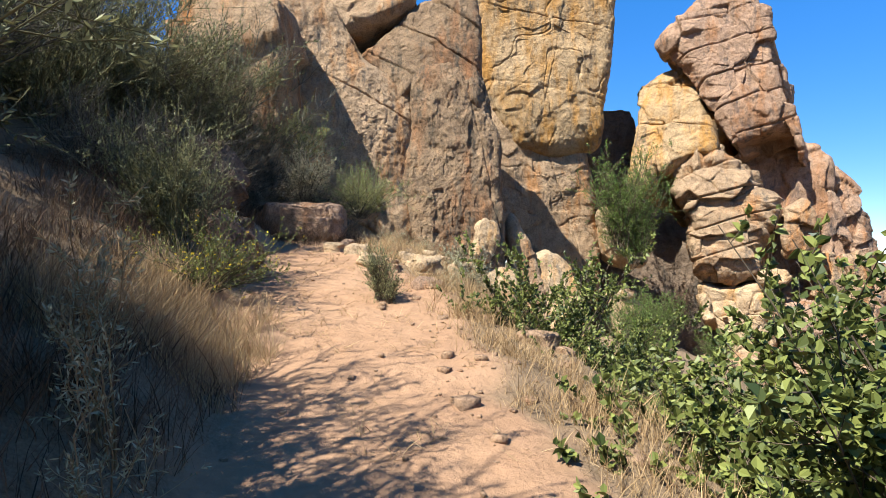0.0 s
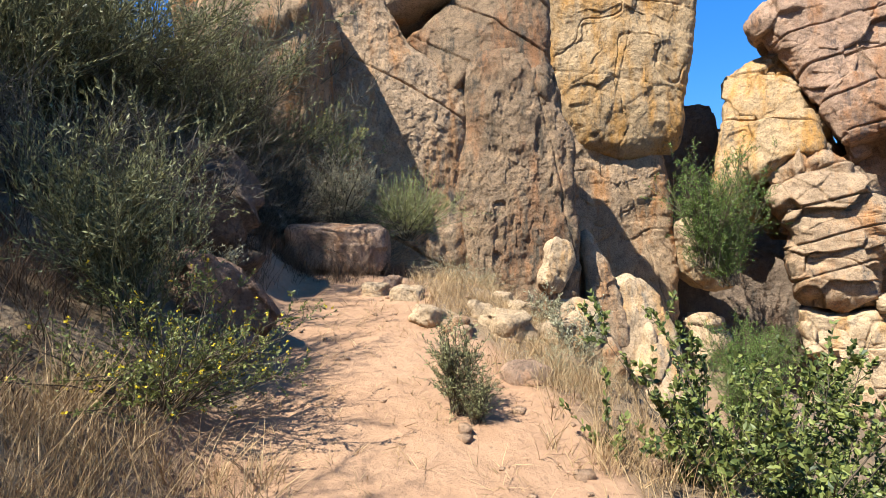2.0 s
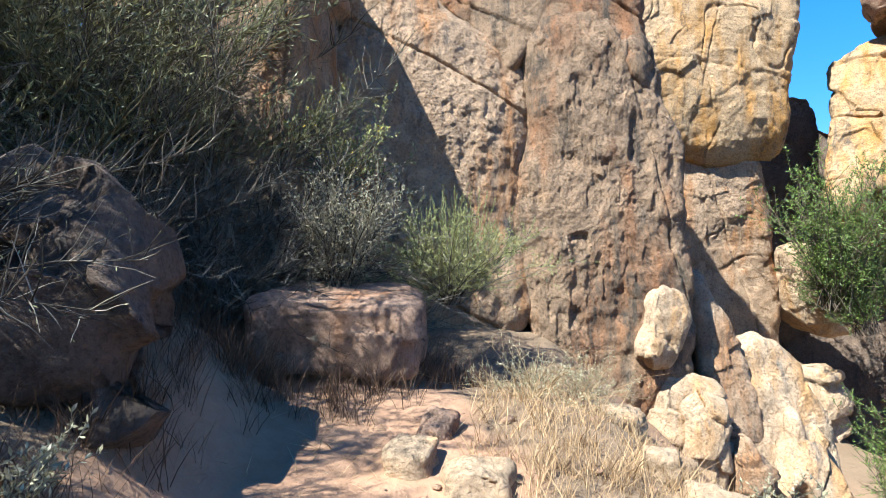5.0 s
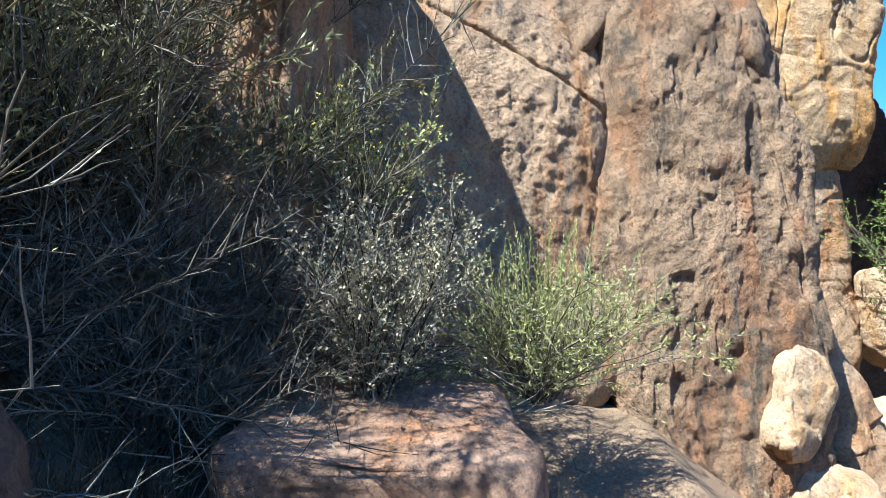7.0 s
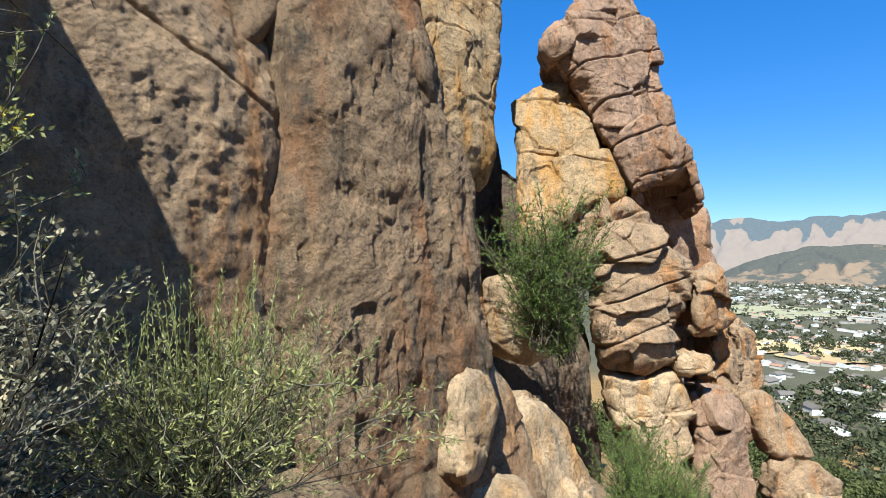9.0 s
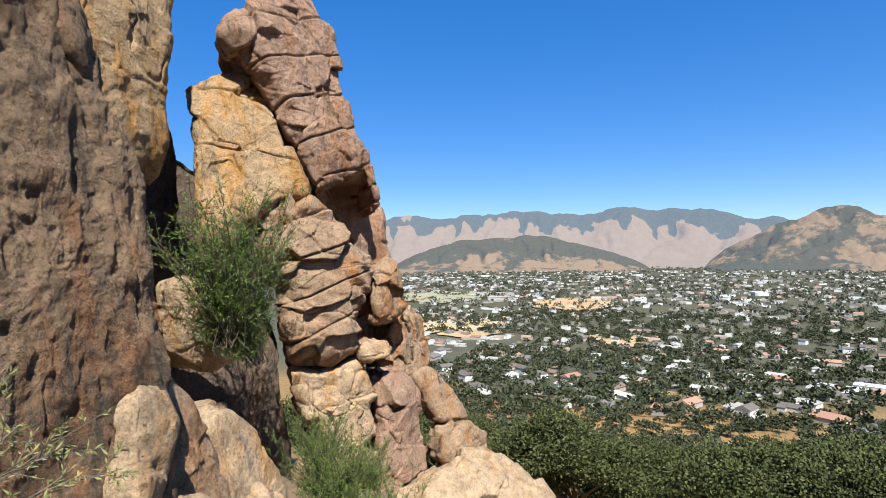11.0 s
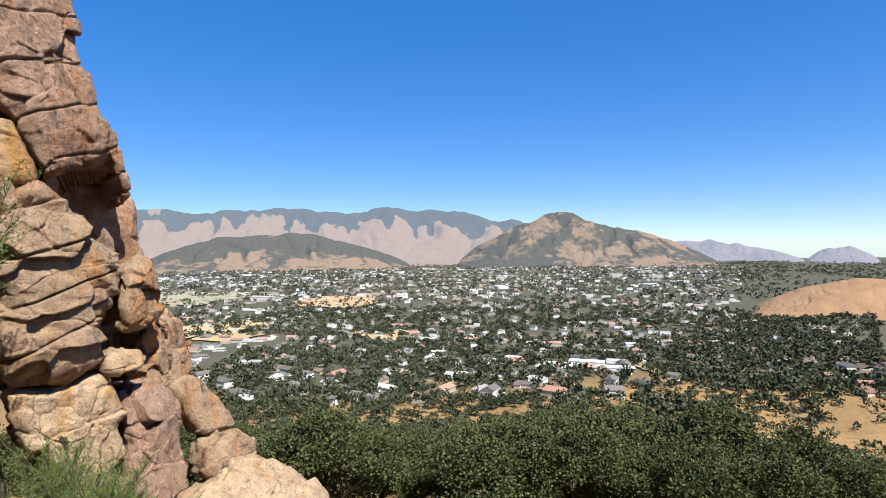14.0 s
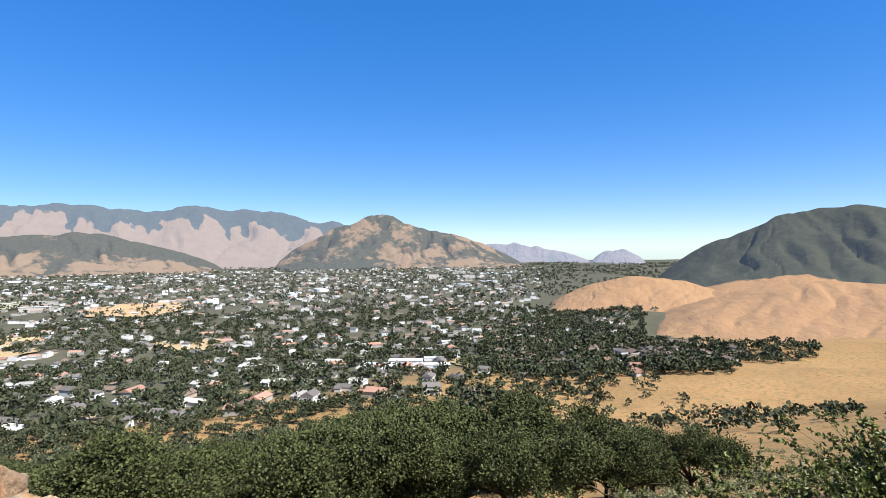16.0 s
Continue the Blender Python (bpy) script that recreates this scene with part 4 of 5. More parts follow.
plant(shrub("flowering_sage", "bush with yellow-tipped leaves against the cliff", 117, 0.75, 0.9, 26, 300, 4200, (0.026, 0.011), LEAF_SPIKE, TWIG, 0.2, 90, PETAL, 0.009), -2.7, 10.85, 0, 1.3, 2.95)
plant(shrub("deerweed", "deerweed bush dotted with yellow flowers", 119, 0.62, 1.2, 50, 640, 13000, (0.019, 0.009), LEAF_DEER, BARK, 0.5, 240, PETAL, 0.013), -2.05, 4.95, 0, 1.05)
rosemary = plant(shrub("upright_shrub", "narrow upright green shrub at the trail's edge", 121, 0.5, 0.3, 24, 240, 5200, (0.026, 0.006), LEAF_SAGE, BARK, 0.1, twig_len=0.6), -0.6, 5.45)
again(rosemary, -0.5, 5.35, 90, 0.6)
silver = plant(shrub("silver_weed", "pale silvery weed with soft leaves", 123, 0.42, 0.6, 16, 130, 1500, (0.03, 0.011), LEAF_GREY, TWIG, 0.1), -2.75, 6.95, 0, 1.0)
again(silver, 0.35, 6.9, 60, 1.1)
again(silver, 0.2, 7.6, 200, 1.0)
again(silver, 0.75, 9.2, 120, 1.1)

# leafy shrubs on the downhill side
mahogany = plant(shrub("leafy_shrub", "leafy green shrub on the downhill edge", 131, 1.25, 0.75, 24, 380, 10000, (0.038, 0.025), LEAF_BROAD, BARK, 0.2), 0.95, 5.3, 0, 1.0, 0.1)
again(mahogany, 1.35, 4.7, 100, 0.75, -0.4)
again(mahogany, 1.9, 6.2, 200, 1.0, -0.6)
again(mahogany, 1.6, 3.7, 300, 0.7, -0.55)
again(mahogany, 2.6, 5.3, 40, 1.0, -1.1)
vine = plant(shrub("poison_oak", "dense bush of glossy broad green leaves", 133, 1.3, 1.2, 44, 700, 18000, (0.046, 0.032), LEAF_BROAD, BARK, 0.35, leaf_up=0.3), 1.95, 2.35, 0, 1.12, -0.18)
again(vine, 2.7, 3.2, 120, 0.8, -1.0)
again(vine, 2.8, 1.9, 230, 0.95, -0.95)
again(vine, 1.75, 1.35, 310, 0.8, -0.2)
again(vine, 2.15, 2.1, 20, 1.2, -0.38)
again(vine, 2.4, 4.0, 190, 0.8, -1.0)
again(vine, 2.55, 1.4, 75, 1.2, -0.6)

# green shrubs on the rocks
chamise = plant(shrub("green_shrub", "bright green feathery shrub growing from the rocks", 141, 1.7, 0.5, 48, 1100, 24000, (0.045, 0.011), LEAF_CHAMISE, BARK, 0.25, twig_len=0.3), 5.15, 16.2, 0, 1.5, 1.5, (0, 4))
again(chamise, 5.6, 16.0, 120, 0.95, 1.1, (0, 18))
again(chamise, 4.9, 13.6, 200, 0.85, -1.0, (0, 20), "green feathery shrub in the gully")
again(chamise, 4.3, 12.6, 20, 0.8, -1.4, (0, 10), "green feathery shrub in the gully")
again(chamise, 5.6, 14.6, 300, 0.7, -0.9, (0, 10), "green feathery shrub in the gully")
again(chamise, 7.2, 14.6, 80, 0.6, -1.7, (0, 10), "green feathery shrub in the gully")
for x, y, turn, size in ((3.3, 6.5, 30, 0.5), (4.0, 7.5, 140, 0.55), (4.7, 8.6, 250, 0.55), (3.6, 8.5, 70, 0.5), (4.4, 6.3, 310, 0.55), (5.2, 7.4, 190, 0.6), (3.9, 9.8, 100, 0.55)):
    again(chamise, x, y, turn, size, None, (0, 6), "green feathery shrub on the slope below the trail")


# ---- grasses ----
def grass(name, label, seed, count, where, height, mat, spread=0.55, droop=0.5):
    """Tufts of dry blades over stretches (x, y, rx, ry) of the hillside."""
    r = np.random.default_rng(seed)
    share = np.array([a[2] * a[3] for a in where])
    pick = r.choice(len(where), count // 14, p=share / share.sum())
    w = np.array(where)[pick]
    cx, cy = w[:, 0] + r.uniform(-1, 1, len(w)) * w[:, 2], w[:, 1] + r.uniform(-1, 1, len(w)) * w[:, 3]
    x = np.repeat(cx, 14) + r.normal(size=len(w) * 14) * 0.035
    y = np.repeat(cy, 14) + r.normal(size=len(w) * 14) * 0.035
    n = len(x)
    foot = np.stack([x, y, ground_z(x, y) - 0.01], 1)
    aim = cone(r, n, spread)
    ln = height * r.uniform(0.4, 1.1, n) * np.repeat(r.uniform(0.6, 1.2, len(w)), 14)
    bend = np.stack([aim[:, 0], aim[:, 1], -droop * r.uniform(0, 1, n)], 1) * 0.5
    st = arcs(r, n, foot, aim, ln, bend, 4, 0.05)
    side = np.cross(aim, np.array([0, 0, 1.0])) + r.normal(size=(n, 3)) * 0.3
    side /= np.linalg.norm(side, axis=1, keepdims=True)
    wd = np.array([1.0, 0.9, 0.6, 0.1])[None, :, None] * r.uniform(0.0012, 0.0030, n)[:, None, None]
    v = np.stack([st - side[:, None] * wd, st + side[:, None] * wd], 2).reshape(-1, 3)
    b = (np.arange(n) * 8)[:, None] + (np.arange(3) * 2)[None]
    f = np.stack([b, b + 1, b + 3, b + 2], -1).reshape(-1, 4)
    return tagged(new(name, mesh_of(name, v, f, mat, False)), label, "grass", kind="stuff")


grass("dry_grass", "golden dry grass on the trail's uphill edge", 201, 6500, [(-1.55, 3.4, 0.4, 0.6), (-1.9, 4.2, 0.5, 0.5), (-1.95, 3.0, 0.3, 0.5)], 0.34, STRAW)
grass("dry_grass", "weathered brown grass, darkened further for the bank's shade", 203, 16000, [(-1.35, 2.4, 0.3, 0.7), (-1.8, 1.7, 0.5, 1.0), (-2.4, 1.8, 0.6, 1.2), (-2.9, 4.0, 0.6, 1.2), (-3.0, 8.4, 0.5, 0.7), (-3.3, 9.4, 0.6, 0.7), (-2.8, 9.1, 0.3, 0.35), (-2.4, 8.85, 0.5, 0.25), (-1.95, 9.3, 0.25, 0.4), (-3.0, 7.4, 0.4, 0.5), (-2.0, 10.2, 0.4, 0.5), (-1.55, 9.9, 0.35, 0.55), (-3.6, 6.2, 0.6, 1.0)], 0.36, STRAW_SHADE)
grass("dry_grass", "reddish-gold dry grass on the downhill edge", 205, 12000, [(0.45, 4.6, 0.35, 0.7), (0.75, 3.6, 0.3, 0.6), (0.25, 5.6, 0.35, 0.7), (1.05, 2.9, 0.3, 0.6), (0.0, 6.6, 0.4, 0.6), (0.3, 7.6, 0.6, 0.7), (1.0, 8.2, 0.6, 0.8), (0.0, 8.8, 0.5, 0.6), (-0.6, 7.9, 0.45, 0.7), (-0.9, 8.7, 0.4, 0.5)], 0.26, STRAW)
grass("litter", "scattered straw and twigs on the trail's shoulders", 207, 5000, [(-1.3, 5.5, 0.6, 1.6), (-1.9, 7.8, 0.6, 1.0), (0.2, 4.5, 0.7, 2.0), (-0.5, 8.5, 0.8, 1.4)], 0.13, STRAW, 1.4, 0.2)


def pebbles(name, label, seed, count, where, size, mat):
    """Loose small stones lying on the dirt."""
    r = np.random.default_rng(seed)
    vs, fs = [], []
    cube = np.array([(a, b, c) for a in (-1, 1) for b in (-1, 1) for c in (-1, 1)], dtype=float)
    quads = np.array([(0, 1, 3, 2), (4, 6, 7, 5), (0, 4, 5, 1), (2, 3, 7, 6), (0, 2, 6, 4), (1, 5, 7, 3)])
    for i in range(count):
        w = where[int(r.integers(len(where)))]
        x, y = w[0] + r.uniform(-1, 1) * w[2], w[1] + r.uniform(-1, 1) * w[3]
        s = size * r.uniform(0.3, 1.0) ** 2
        v = (cube * r.uniform(0.5, 1.0, (8, 3))) * np.array([s, s * r.uniform(0.5, 1), s * r.uniform(0.3, 0.7)])
        g = r.uniform(0, math.pi)
        v = np.stack([v[:, 0] * math.cos(g) - v[:, 1] * math.sin(g) + x, v[:, 0] * math.sin(g) + v[:, 1] * math.cos(g) + y, v[:, 2]], 1)
        v[:, 2] += on_ground(x, y, 0) + 0.1 * s
        vs.append(v)
        fs.append(quads + 8 * i)
    return tagged(new(name, mesh_of(name, np.concatenate(vs), np.concatenate(fs), mat)), label, "pebbles", kind="stuff")


pebbles("pebbles", "loose pebbles on the dirt trail", 211, 240, [(-0.4, 4, 0.9, 2.5), (-1.2, 7, 0.8, 1.6), (0.3, 4.2, 0.4, 2.0)], 0.025, ROCK_LOOSE)
pebbles("rubble", "broken stones on the trail's downhill edge", 213, 130, [(0.25, 4.2, 0.3, 1.6), (-0.3, 6.5, 0.4, 1.5), (-0.5, 9.0, 0.6, 0.9), (0.6, 10.6, 0.7, 0.6), (1.2, 11.0, 0.6, 0.5)], 0.075, ROCK_LOOSE)

# ---- the valley: oaks below the trail ----
def tree(name, label, seed, height, spread, clumps, per, leaf_size, mat=LEAF_OAK, category="tree"):
    """An oak: forking tapered trunk and limbs, crown of many uneven leaf clumps with gaps."""
    r = np.random.default_rng(seed)
    root = new(name)
    tagged(root, label, category)
    n = 9
    aim = cone(r, n, 0.95, 0.1)
    limb = arcs(r, n, np.tile(np.array([[0, 0, height * 0.22]]), (n, 1)), aim, height * r.uniform(0.5, 0.75, n), np.stack([aim[:, 0] * 0.3, aim[:, 1] * 0.3, 0 * aim[:, 0]], 1), 6, 0.12)
    trunk = arcs(r, 1, np.array([[0, 0, -0.6]]), np.array([[0.05, 0.04, 1.0]]), [height * 0.3], np.zeros((1, 3)), 6, 0.05)
    t = np.linspace(1, 0.2, 6)[None]
    v1, f1 = tubes(np.concatenate([trunk, limb]), height * np.concatenate([0.045 * np.linspace(1, 0.75, 6)[None], 0.022 * t * np.ones((n, 1))]))
    part("trunk", mesh_of("trunk", v1, f1, BARK), root)
    c = cone(r, clumps, 1.65)
    rad = r.uniform(0.55, 1.0, clumps)[:, None]
    mid = c * rad * np.array([spread, spread, height * 0.36]) + np.array([0, 0, height * 0.58])
    head = r.integers(0, 5, clumps)
    shift = np.stack([r.normal(size=5) * spread * 0.35, r.normal(size=5) * spread * 0.35, r.uniform(-0.14, 0.14, 5) * height], 1)
    mid = mid * np.array([0.72, 0.72, 0.9]) + shift[head] + np.array([0, 0, 0.05 * height])
    k = clumps * per
    cs = np.repeat(r.uniform(0.06, 0.135, clumps) * spread, per)[:, None]
    off = r.normal(size=(k, 3)) * cs * np.array([1, 1, 0.7])
    v, f = leaves(np.repeat(mid, per, 0) + off, off + np.array([0, 0, 0.15]) + r.normal(size=(k, 3)) * 0.3, leaf_size * r.uniform(0.6, 1.3, k), leaf_size * 0.75 * np.ones(k), r)
    part("crown", mesh_of("crown", v, f, mat, False), root, kind="stuff")
    return root


def stand(ob, x, y, turn, size):
    ob.scale = (size,) * 3
    c = copy_thing(ob, pose(x, y, on_ground(x, y, 0.3), 0, 0, turn))
    return c


OAKS = [tree("oak_tree", "dark green oak with a dense rounded crown", 301 + i, 10.5, 5.2, 150, 210, 0.27) for i in range(3)]
r4 = np.random.default_rng(77)
for i, o in enumerate(OAKS):
    x, y = ((62, 12), (70, -8), (58, 30))[i]
    o.matrix_basis = pose(x, y, on_ground(x, y, 0.3), 0, 0, 50 * i)
count = 0
while count < 88:
    d, az = 48 + 85 * r4.uniform() ** 1.2, r4.uniform(-39, 42)
    if az < -26 and d > 60:
        continue
    x, y = -2 + d * math.cos(radians(az)), 8 + d * math.sin(radians(az))
    stand(OAKS[count % 3], x, y, r4.uniform(0, 360), r4.uniform(0.5, 1.15) * (0.85 if az > 5 else 0.6 if az < -25 else 1.0))
    count += 1
for k, (d, az, size) in enumerate(((47, -19, 0.72), (54, -22.5, 1.0), (48, -26, 0.75), (58, -29, 0.6), (48, -30.5, 0.55), (56, -33.5, 0.5), (50, -14, 0.7), (52, -8, 0.75))):
    stand(OAKS[k % 3], -2 + d * math.cos(radians(az)), 8 + d * math.sin(radians(az)), 70 * k, size)
for o in OAKS:
    o.scale = (1, 1, 1)


# ---- the town ----
ROOFS = [plain("roof_grey", (0.133, 0.113, 0.094)), plain("roof_brown", (0.156, 0.109, 0.078)), plain("roof_pale", (0.351, 0.32, 0.273)), plain("roof_tile", (0.328, 0.179, 0.117))]
WALLS = [plain("wall_cream", (0.406, 0.367, 0.304)), plain("wall_white", (0.624, 0.601, 0.546)), plain("wall_tan", (0.374, 0.296, 0.218))]


def house(name, label, w, d, h, roof, wall_mat, roof_mat, wing=False, category="house"):
    """A low house: walls, a gable roof with eaves."""
    root = new(name)
    tagged(root, label, category)
    boxes = [(0, 0, w, d)] + ([(w * 0.35, d * 0.55, w * 0.35, d * 0.9)] if wing else [])
    wv, wf, rv, rf = [], [], [], []
    for x, y, a, b in boxes:
        c = np.array([(x + sx * a / 2, y + sy * b / 2, z) for z in (-2.5, h) for sx, sy in ((-1, -1), (1, -1), (1, 1), (-1, 1))])
        k = len(wv) * 8
        wv.append(c)
        wf += [(k, k + 1, k + 5, k + 4), (k + 1, k + 2, k + 6, k + 5), (k + 2, k + 3, k + 7, k + 6), (k + 3, k, k + 4, k + 7)]
        k = len(rv) * 8
        e = 0.6
        top = h + roof
        rv.append(np.array([(x - a / 2 - e, y - b / 2 - e, h - 0.1), (x + a / 2 + e, y - b / 2 - e, h - 0.1), (x + a / 2 + e, y + b / 2 + e, h - 0.1), (x - a / 2 - e, y + b / 2 + e, h - 0.1),
                            (x - a / 2 - e * 0.4, y - b * 0.02, top), (x + a / 2 + e * 0.4, y - b * 0.02, top), (x + a / 2 + e * 0.4, y + b * 0.02, top), (x - a / 2 - e * 0.4, y + b * 0.02, top)]))
        rf += [(k, k + 1, k + 5, k + 4), (k + 2, k + 3, k + 7, k + 6), (k + 4, k + 5, k + 6, k + 7), (k + 1, k + 2, k + 6, k + 5), (k + 3, k, k + 4, k + 7), (k + 3, k + 2, k + 1, k)]
    part("wall", mesh_of("wall", np.concatenate(wv), wf, wall_mat, False), root)
    part("roof", mesh_of("roof", np.concatenate(rv), rf, roof_mat, False), root)
    return root


KINDS = [house("house", "single-storey house with grey shingle roof", 17, 10, 3.0, 2.4, WALLS[0], ROOFS[0], True), house("house", "single-storey house with brown roof", 15, 9, 3.0, 2.2, WALLS[2], ROOFS[1]),
         house("house", "white house with pale roof", 16, 9, 3.4, 1.8, WALLS[1], ROOFS[2], True), house("house", "cream house with terracotta tile roof", 16, 10, 4.2, 2.2, WALLS[0], ROOFS[3]),
         house("house", "two-storey white house with grey roof", 12, 9, 5.6, 2.2, WALLS[1], ROOFS[0])]
HALLS = [house("hall", "long white flat-roofed building", 60, 24, 6.0, 0.5, WALLS[1], plain("roof_white", (0.515, 0.515, 0.499)), category="building"), house("hall", "long pale office block", 45, 18, 9.0, 0.6, WALLS[0], ROOFS[2], category="building")]


def settle(ob, d, az, turn, first=False, size=1.0):
    x, y = d * math.cos(radians(az)), 8 + d * math.sin(radians(az))
    m = pose(x, y, float(ground_z(np.array([x]), np.array([y]), False)[0]) + 0.2, 0, 0, turn)
    if first:
        ob.matrix_basis = m
        return ob
    ob.scale = (size,) * 3
    c = copy_thing(ob, m)
    ob.scale = (1, 1, 1)
    return tagged(c, group="houses of the town")


for i, o in enumerate(KINDS):
    settle(o, 330 + 12 * i, 12 - 6 * i, 20 * i, True)
for i, o in enumerate(HALLS):
    settle(o, 1350 + 160 * i, 9 + 13 * i, 10 + 80 * i, True)
placed = []
while len(placed) < 290:
    d, az = 325 + 480 * r4.uniform() ** 0.8, r4.uniform(-40, 42)
    if az < -36 or az < -24 and d > 600 or az < -17 and d < 440:
        continue
    x, y = d * math.cos(radians(az)), 8 + d * math.sin(radians(az))
    if any((x - a) ** 2 + (y - b) ** 2 < 420 for a, b in placed):
        continue
    placed.append((x, y))
    street = 25 * round(value_noise(np.array([[x / 300, y / 300, 0.5]]), 5)[0] * 2) + 90 * int(r4.integers(2))
    settle(KINDS[int(r4.choice(5, p=(0.28, 0.22, 0.24, 0.12, 0.14)))], d, az, street + r4.normal() * 4, size=r4.uniform(0.62, 0.95))
for i in range(46):
    d, az = 1300 + 1500 * r4.uniform(), r4.uniform(-20, 38)
    settle(HALLS[i % 2], d, az, 90 * (i % 3) + r4.normal() * 12, size=r4.uniform(0.7, 1.2))
for d, az, turn, size in ((500, -6.4, 70, 0.34), (478, -7.8, 160, 0.42), (474, -10.2, 150, 0.36), (508, -9.4, 75, 0.5), (482, -12.2, 78, 0.48), (520, -12.6, 76, 0.4)):
    settle(HALLS[0], d, az, turn, size=size)


def far_houses(name, label, seed, count, dist, wall_mat, roof_mat, az=(-23, 42)):
    """Many small gabled houses far off, joined."""
    r = np.random.default_rng(seed)
    d = dist[0] + (dist[1] - dist[0]) * r.uniform(size=count) ** 0.8
    a = np.radians(r.uniform(az[0], az[1], count))
    x, y = d * np.cos(a), 8 + d * np.sin(a)
    z = ground_z(x, y, False)
    w, b, h = r.uniform(4, 8, count), r.uniform(3, 5, count), r.uniform(2.6, 4.5, count)
    g = r.integers(0, 2, count) * math.pi / 2 + 0.3 * value_noise(np.stack([x / 400, y / 400, 0 * x], 1), seed) + r.normal(size=count) * 0.05
    c, s = np.cos(g), np.sin(g)
    loc = lambda px, py, pz: np.stack([x + px * c - py * s, y + px * s + py * c, z + pz], 1)
    low, top = [loc(i * w, j * b, 0 * h - 2) for i, j in ((-1, -1), (1, -1), (1, 1), (-1, 1))], [loc(i * w, j * b, h) for i, j in ((-1, -1), (1, -1), (1, 1), (-1, 1))]
    ridge = [loc(-w, 0 * b, h + 0.35 * b), loc(w, 0 * b, h + 0.35 * b)]
    k = (np.arange(count) * 8)[:, None]
    wall = np.concatenate([k + np.array(q) for q in ((0, 1, 5, 4), (1, 2, 6, 5), (2, 3, 7, 6), (3, 0, 4, 7))])
    tagged(new(name, mesh_of(name, np.stack(low + top, 1).reshape(-1, 3), wall, wall_mat, False)), label, "houses", kind="stuff")
    k = (np.arange(count) * 6)[:, None]
    roof = np.concatenate([k + np.array(q) for q in ((0, 1, 5, 4), (2, 3, 4, 5))])
    tagged(new(name + "_roofing", mesh_of(name + "_roofing", np.stack(top + ridge, 1).reshape(-1, 3), roof, roof_mat, False)), label, "roofs", kind="stuff")


far_houses("far_houses", "pale houses far across the town", 421, 1150, (640, 3300), WALLS[1], ROOFS[2])
far_houses("far_houses", "cream houses with grey roofs across the town", 423, 1200, (620, 3300), WALLS[0], ROOFS[0])
far_houses("far_houses", "houses with brown roofs across the town", 425, 420, (640, 2200), WALLS[0], ROOFS[3])

far_houses("far_houses", "houses at the foot of the golden hill", 427, 130, (470, 640), WALLS[0], ROOFS[1], (-42, -18))
far_houses("far_houses", "houses between the golden hills", 429, 110, (600, 1000), WALLS[1], ROOFS[1], (-32, -20))


def woods(name, label, seed, count, dist, az, leaf, per, high, avoid=None, mat=LEAF_TOWN, gap=-0.6):
    """Many far trees, each an uneven heap of leaf clumps standing on the ground."""
    r = np.random.default_rng(seed)
    d = dist[0] + (dist[1] - dist[0]) * r.uniform(size=count) ** dist[2]
    a = np.radians(r.uniform(az[0], az[1], count))
    x, y = d * np.cos(a), 8 + d * np.sin(a)
    thin = fbm(np.stack([x / 160, y / 160, 0 * x], 1), 3, seed) > gap
    if avoid:
        for ax, ay, ar in avoid:
            thin &= np.hypot(x - ax, y - ay) > ar
    x, y = x[thin], y[thin]
    n = len(x)
    h = r.uniform(0.45, 1.15, n) ** 1.2 * high
    z = ground_z(x, y, False)
    c = cone(r, n * per, 2.0)
    g = np.repeat(h, per)[:, None]
    off = c * r.uniform(0.4, 1, (n * per, 1)) * g * np.array([0.55, 0.55, 0.46])
    at = np.repeat(np.stack([x, y, z + h * 0.5], 1), per, 0) + off
    v, f = leaves(at - c * g * 0.1, c * 0.6 + r.normal(size=c.shape) * 0.5, leaf * g.ravel() * r.uniform(0.7, 1.3, n * per), leaf * 0.9 * g.ravel(), r)
    return tagged(new(name, mesh_of(name, v, f, mat, False)), label, "trees", kind="stuff")


SCHOOL = (485 * math.cos(radians(-10)), 8 + 490 * math.sin(radians(-10)), 42)
woods("woods", "dense dark oak woods below the houses", 401, 1250, (85, 330, 0.8), (-19, 42), 0.17, 130, 7.5, gap=-0.25)
woods("town_trees", "street trees between the nearer houses", 403, 5200, (315, 1100, 0.85), (-30, 42), 0.27, 40, 9.0, [SCHOOL])
woods("town_trees", "trees among the houses below the golden hill", 411, 1500, (435, 650, 1.0), (-47, -17), 0.27, 40, 8.5)
woods("town_trees", "trees between the golden hills", 413, 900, (600, 1050, 1.0), (-33, -20), 0.3, 30, 9.0)
woods("town_trees", "trees of the far part of town", 405, 10000, (1000, 4300, 0.8), (-40, 42), 0.5, 12, 10.5, mat=LEAF_FAR_HAZE)
woods("hillside_brush", "low grey-green brush on the slope below", 409, 900, (26, 120, 0.9), (-75, -30), 0.11, 130, 1.3, mat=LEAF_SAGE)
woods("hedge", "bushes dotted over the golden field", 407, 420, (170, 560, 1.0), (-50, -20), 0.3, 30, 5.0, gap=0.42)


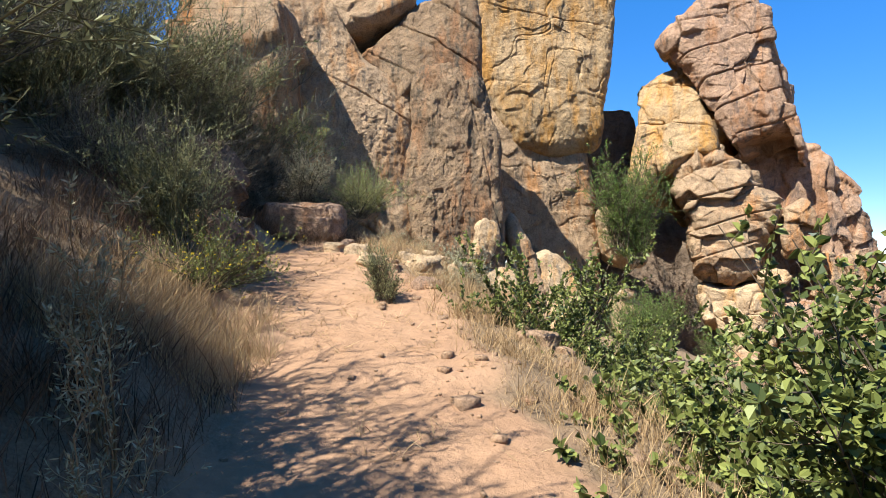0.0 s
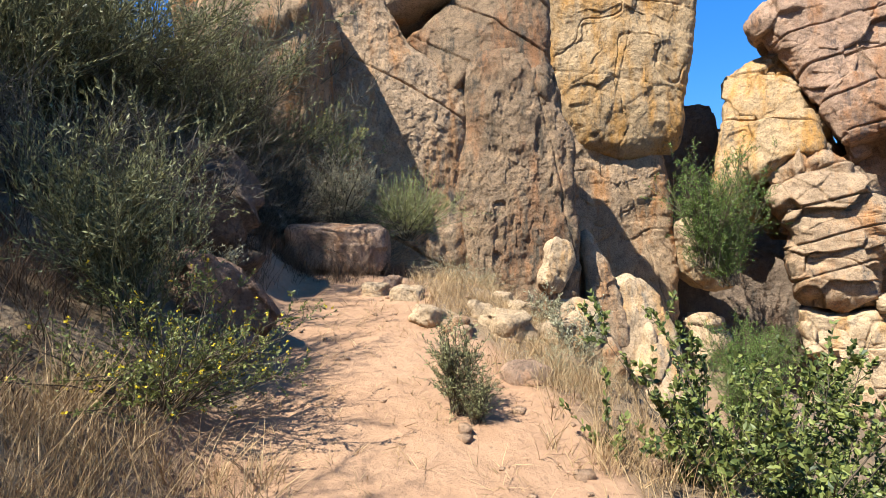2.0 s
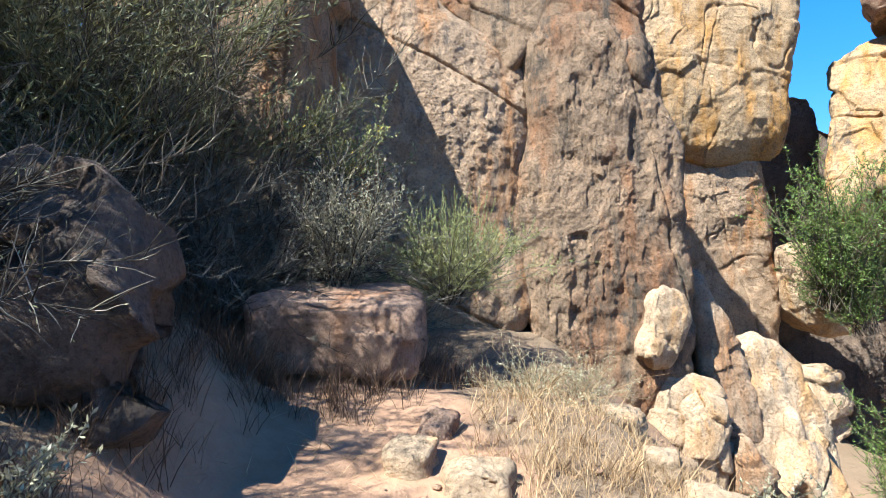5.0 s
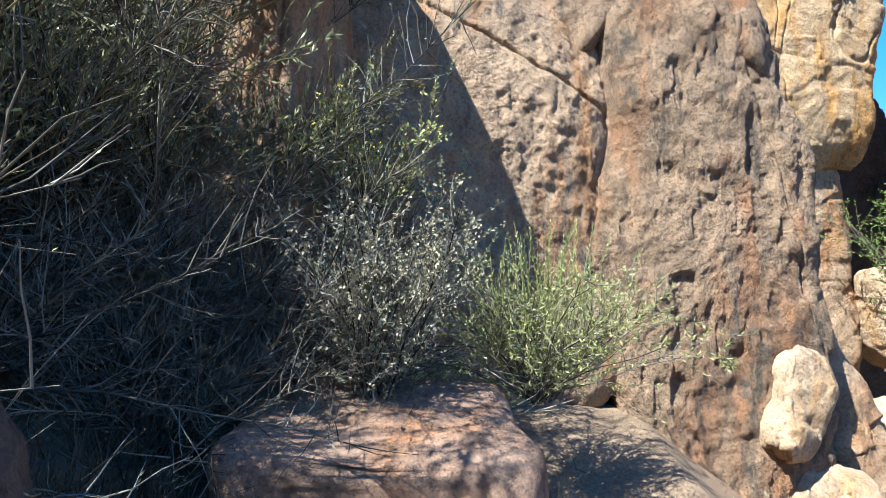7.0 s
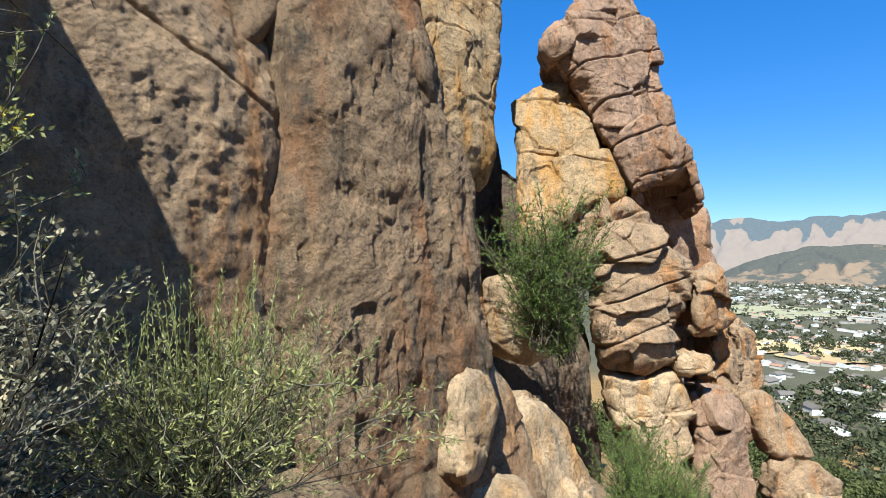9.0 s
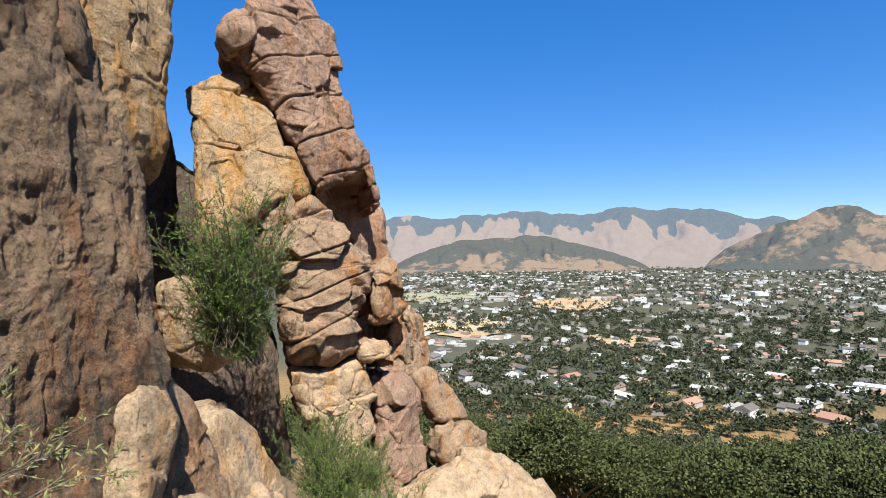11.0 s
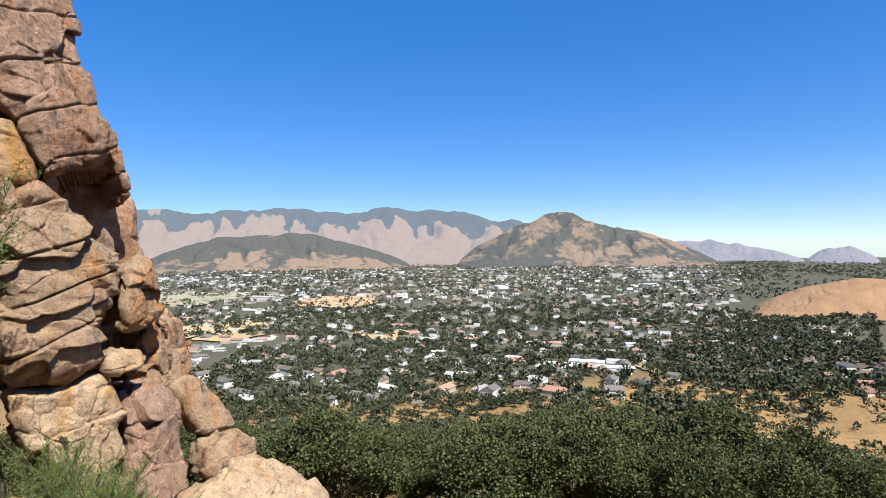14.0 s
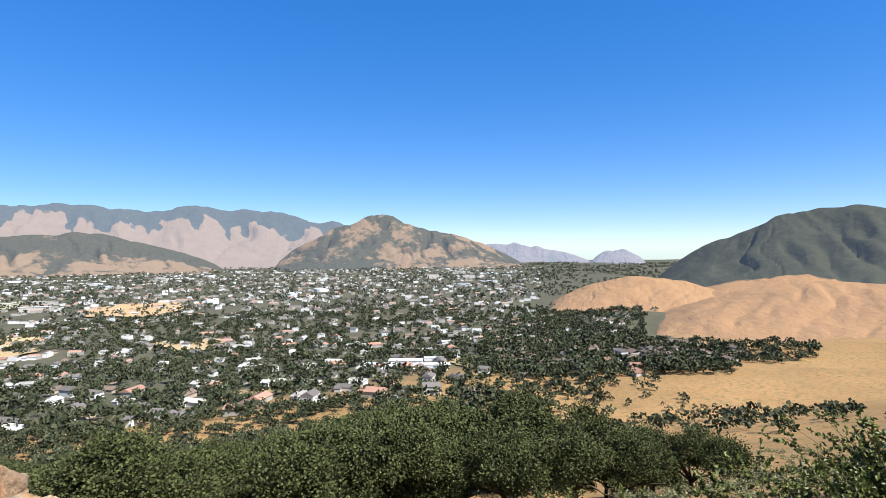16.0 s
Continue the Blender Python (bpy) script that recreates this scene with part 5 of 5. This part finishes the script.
# ---- fields and hills ----
def field(name, label, d, az, rd, ra, colour, seed):
    """A mown field draped on the valley floor."""
    rings, n = 10, 48
    g = np.linspace(0, 2 * math.pi, n, endpoint=False)
    wob = 1 + 0.28 * fbm(np.stack([np.cos(g) * 1.3, np.sin(g) * 1.3, 0 * g + seed], 1), 3, seed)
    k = np.linspace(0.02, 1, rings)[:, None] * wob[None]
    dd, aa = d + rd * k * np.sin(g)[None], np.radians(az + ra * k * np.cos(g)[None])
    x, y = dd * np.cos(aa), 8 + dd * np.sin(aa)
    z = ground_z(x, y, False) + 0.6 + d * 0.0016
    me = mesh_of(name, np.stack([x, y, z], -1).reshape(-1, 3), grid_faces(rings, n, True), plain(name + "_soil", colour, 0.95, 0.25))
    return tagged(new(name, me), label, "field", kind="structure")


for i, (d, az, rd, ra, c) in enumerate(((900, 27, 90, 4.2, (0.368, 0.262, 0.131)), (800, 25, 30, 3, (0.36, 0.254, 0.124)), (1250, 15.5, 130, 4.4, (0.32, 0.208, 0.102)), (1500, 29, 160, 5, (0.264, 0.246, 0.146)), (740, 11, 40, 3.4, (0.336, 0.239, 0.124)), (495, -16.3, 26, 2.6, (0.352, 0.262, 0.131)), (395, 5.5, 22, 2.5, (0.336, 0.231, 0.102)))):
    field("field", "dry mown field between the houses", d, az, rd, ra, c, 40 + i)


def hill(name, label, d, az, depth, wide, crest, mat, seed, folds=0.25, skew=0.0, brush=None, flat=2.0, far_flat=None):
    """A distant hill: a ridge across the view at distance d, its crest given in metres over the eye, cut by gullies."""
    rows, cols = 70, 220
    v, u = np.meshgrid(np.linspace(-1, 1, rows), np.linspace(-1, 1, cols), indexing="ij")
    a = np.radians(az + wide * u)
    dd = d + depth * v
    x, y = dd * np.cos(a), 8 + dd * np.sin(a)
    us = u + skew * (1 - u * u)
    shape = np.clip(1 - np.abs(us) ** np.where(us > 0, flat, far_flat or flat), 0, 1) ** 0.8
    p = np.stack([x, y, 0 * x], -1).reshape(-1, 3)
    across = np.stack([(a * d).ravel() / (depth * 0.55), 0 * a.ravel(), (v.ravel() * 0.4)], 1)
    across[:, 0] += 0.35 * fbm(p * (2.0 / depth), 3, seed + 7)
    across[:, 2] = v.ravel() * 1.4 + 0.4 * fbm(p * (2.4 / depth), 2, seed + 8)
    cut = np.abs(value_noise(across * 1.7, seed)).reshape(u.shape) + 0.5 * np.abs(value_noise(across * 4.3, seed + 1)).reshape(u.shape)
    side = np.clip(1 - np.abs(v), 0, 1)
    body = side ** (1.15) * (1 - folds * (1 - np.minimum(1, cut * 1.8)) * np.sin(np.pi * np.clip(side, 0, 1)))
    top = crest + 118
    z = -119 + top * shape * body * (1 + 0.10 * fbm(p * (2.2 / depth), 4, seed + 3).reshape(u.shape)) + fbm(p * (14 / depth), 3, seed + 5).reshape(u.shape) * depth * 0.0035
    me = mesh_of(name, np.stack([x, y, z], -1).reshape(-1, 3), grid_faces(rows, cols), mat)
    at = me.attributes.new("brush", "FLOAT", "POINT")
    base = 0 * u if brush is None else brush(u, side, cut)
    at.data.foreach_set("value", (base + 0.0 * u).ravel().astype(np.float32))
    return tagged(new(name, me), label, "hill", kind="structure")


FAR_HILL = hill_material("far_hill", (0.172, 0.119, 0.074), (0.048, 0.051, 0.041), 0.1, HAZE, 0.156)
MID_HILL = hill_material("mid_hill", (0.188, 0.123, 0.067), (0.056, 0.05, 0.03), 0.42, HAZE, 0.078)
# Strongest haze emission; its two base colours are evened for haze as well
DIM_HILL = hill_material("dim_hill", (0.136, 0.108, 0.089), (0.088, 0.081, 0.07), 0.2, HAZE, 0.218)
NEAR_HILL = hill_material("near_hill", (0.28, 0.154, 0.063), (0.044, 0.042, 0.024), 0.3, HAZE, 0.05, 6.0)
def spurs(u, s, c):
    """Grass caps on the spurs' ends, dark brush in the gullies between and on the heights."""
    w = u * 9.5 + 0.5 * value_noise(np.stack([u.ravel() * 9, 0 * u.ravel(), 0 * u.ravel()], 1), 91).reshape(u.shape)
    dome = np.abs(np.sin(np.pi * w)) ** 0.8 * (0.82 + 0.18 * np.sin(u * 17))
    ragged = fbm(np.stack([u.ravel() * 26, s.ravel() * 7, 0 * u.ravel()], 1), 4, 93).reshape(u.shape)
    return 1.7 * smooth01(0.0, 0.2, s - 0.47 - 0.34 * dome + 0.13 * ragged) - 0.9


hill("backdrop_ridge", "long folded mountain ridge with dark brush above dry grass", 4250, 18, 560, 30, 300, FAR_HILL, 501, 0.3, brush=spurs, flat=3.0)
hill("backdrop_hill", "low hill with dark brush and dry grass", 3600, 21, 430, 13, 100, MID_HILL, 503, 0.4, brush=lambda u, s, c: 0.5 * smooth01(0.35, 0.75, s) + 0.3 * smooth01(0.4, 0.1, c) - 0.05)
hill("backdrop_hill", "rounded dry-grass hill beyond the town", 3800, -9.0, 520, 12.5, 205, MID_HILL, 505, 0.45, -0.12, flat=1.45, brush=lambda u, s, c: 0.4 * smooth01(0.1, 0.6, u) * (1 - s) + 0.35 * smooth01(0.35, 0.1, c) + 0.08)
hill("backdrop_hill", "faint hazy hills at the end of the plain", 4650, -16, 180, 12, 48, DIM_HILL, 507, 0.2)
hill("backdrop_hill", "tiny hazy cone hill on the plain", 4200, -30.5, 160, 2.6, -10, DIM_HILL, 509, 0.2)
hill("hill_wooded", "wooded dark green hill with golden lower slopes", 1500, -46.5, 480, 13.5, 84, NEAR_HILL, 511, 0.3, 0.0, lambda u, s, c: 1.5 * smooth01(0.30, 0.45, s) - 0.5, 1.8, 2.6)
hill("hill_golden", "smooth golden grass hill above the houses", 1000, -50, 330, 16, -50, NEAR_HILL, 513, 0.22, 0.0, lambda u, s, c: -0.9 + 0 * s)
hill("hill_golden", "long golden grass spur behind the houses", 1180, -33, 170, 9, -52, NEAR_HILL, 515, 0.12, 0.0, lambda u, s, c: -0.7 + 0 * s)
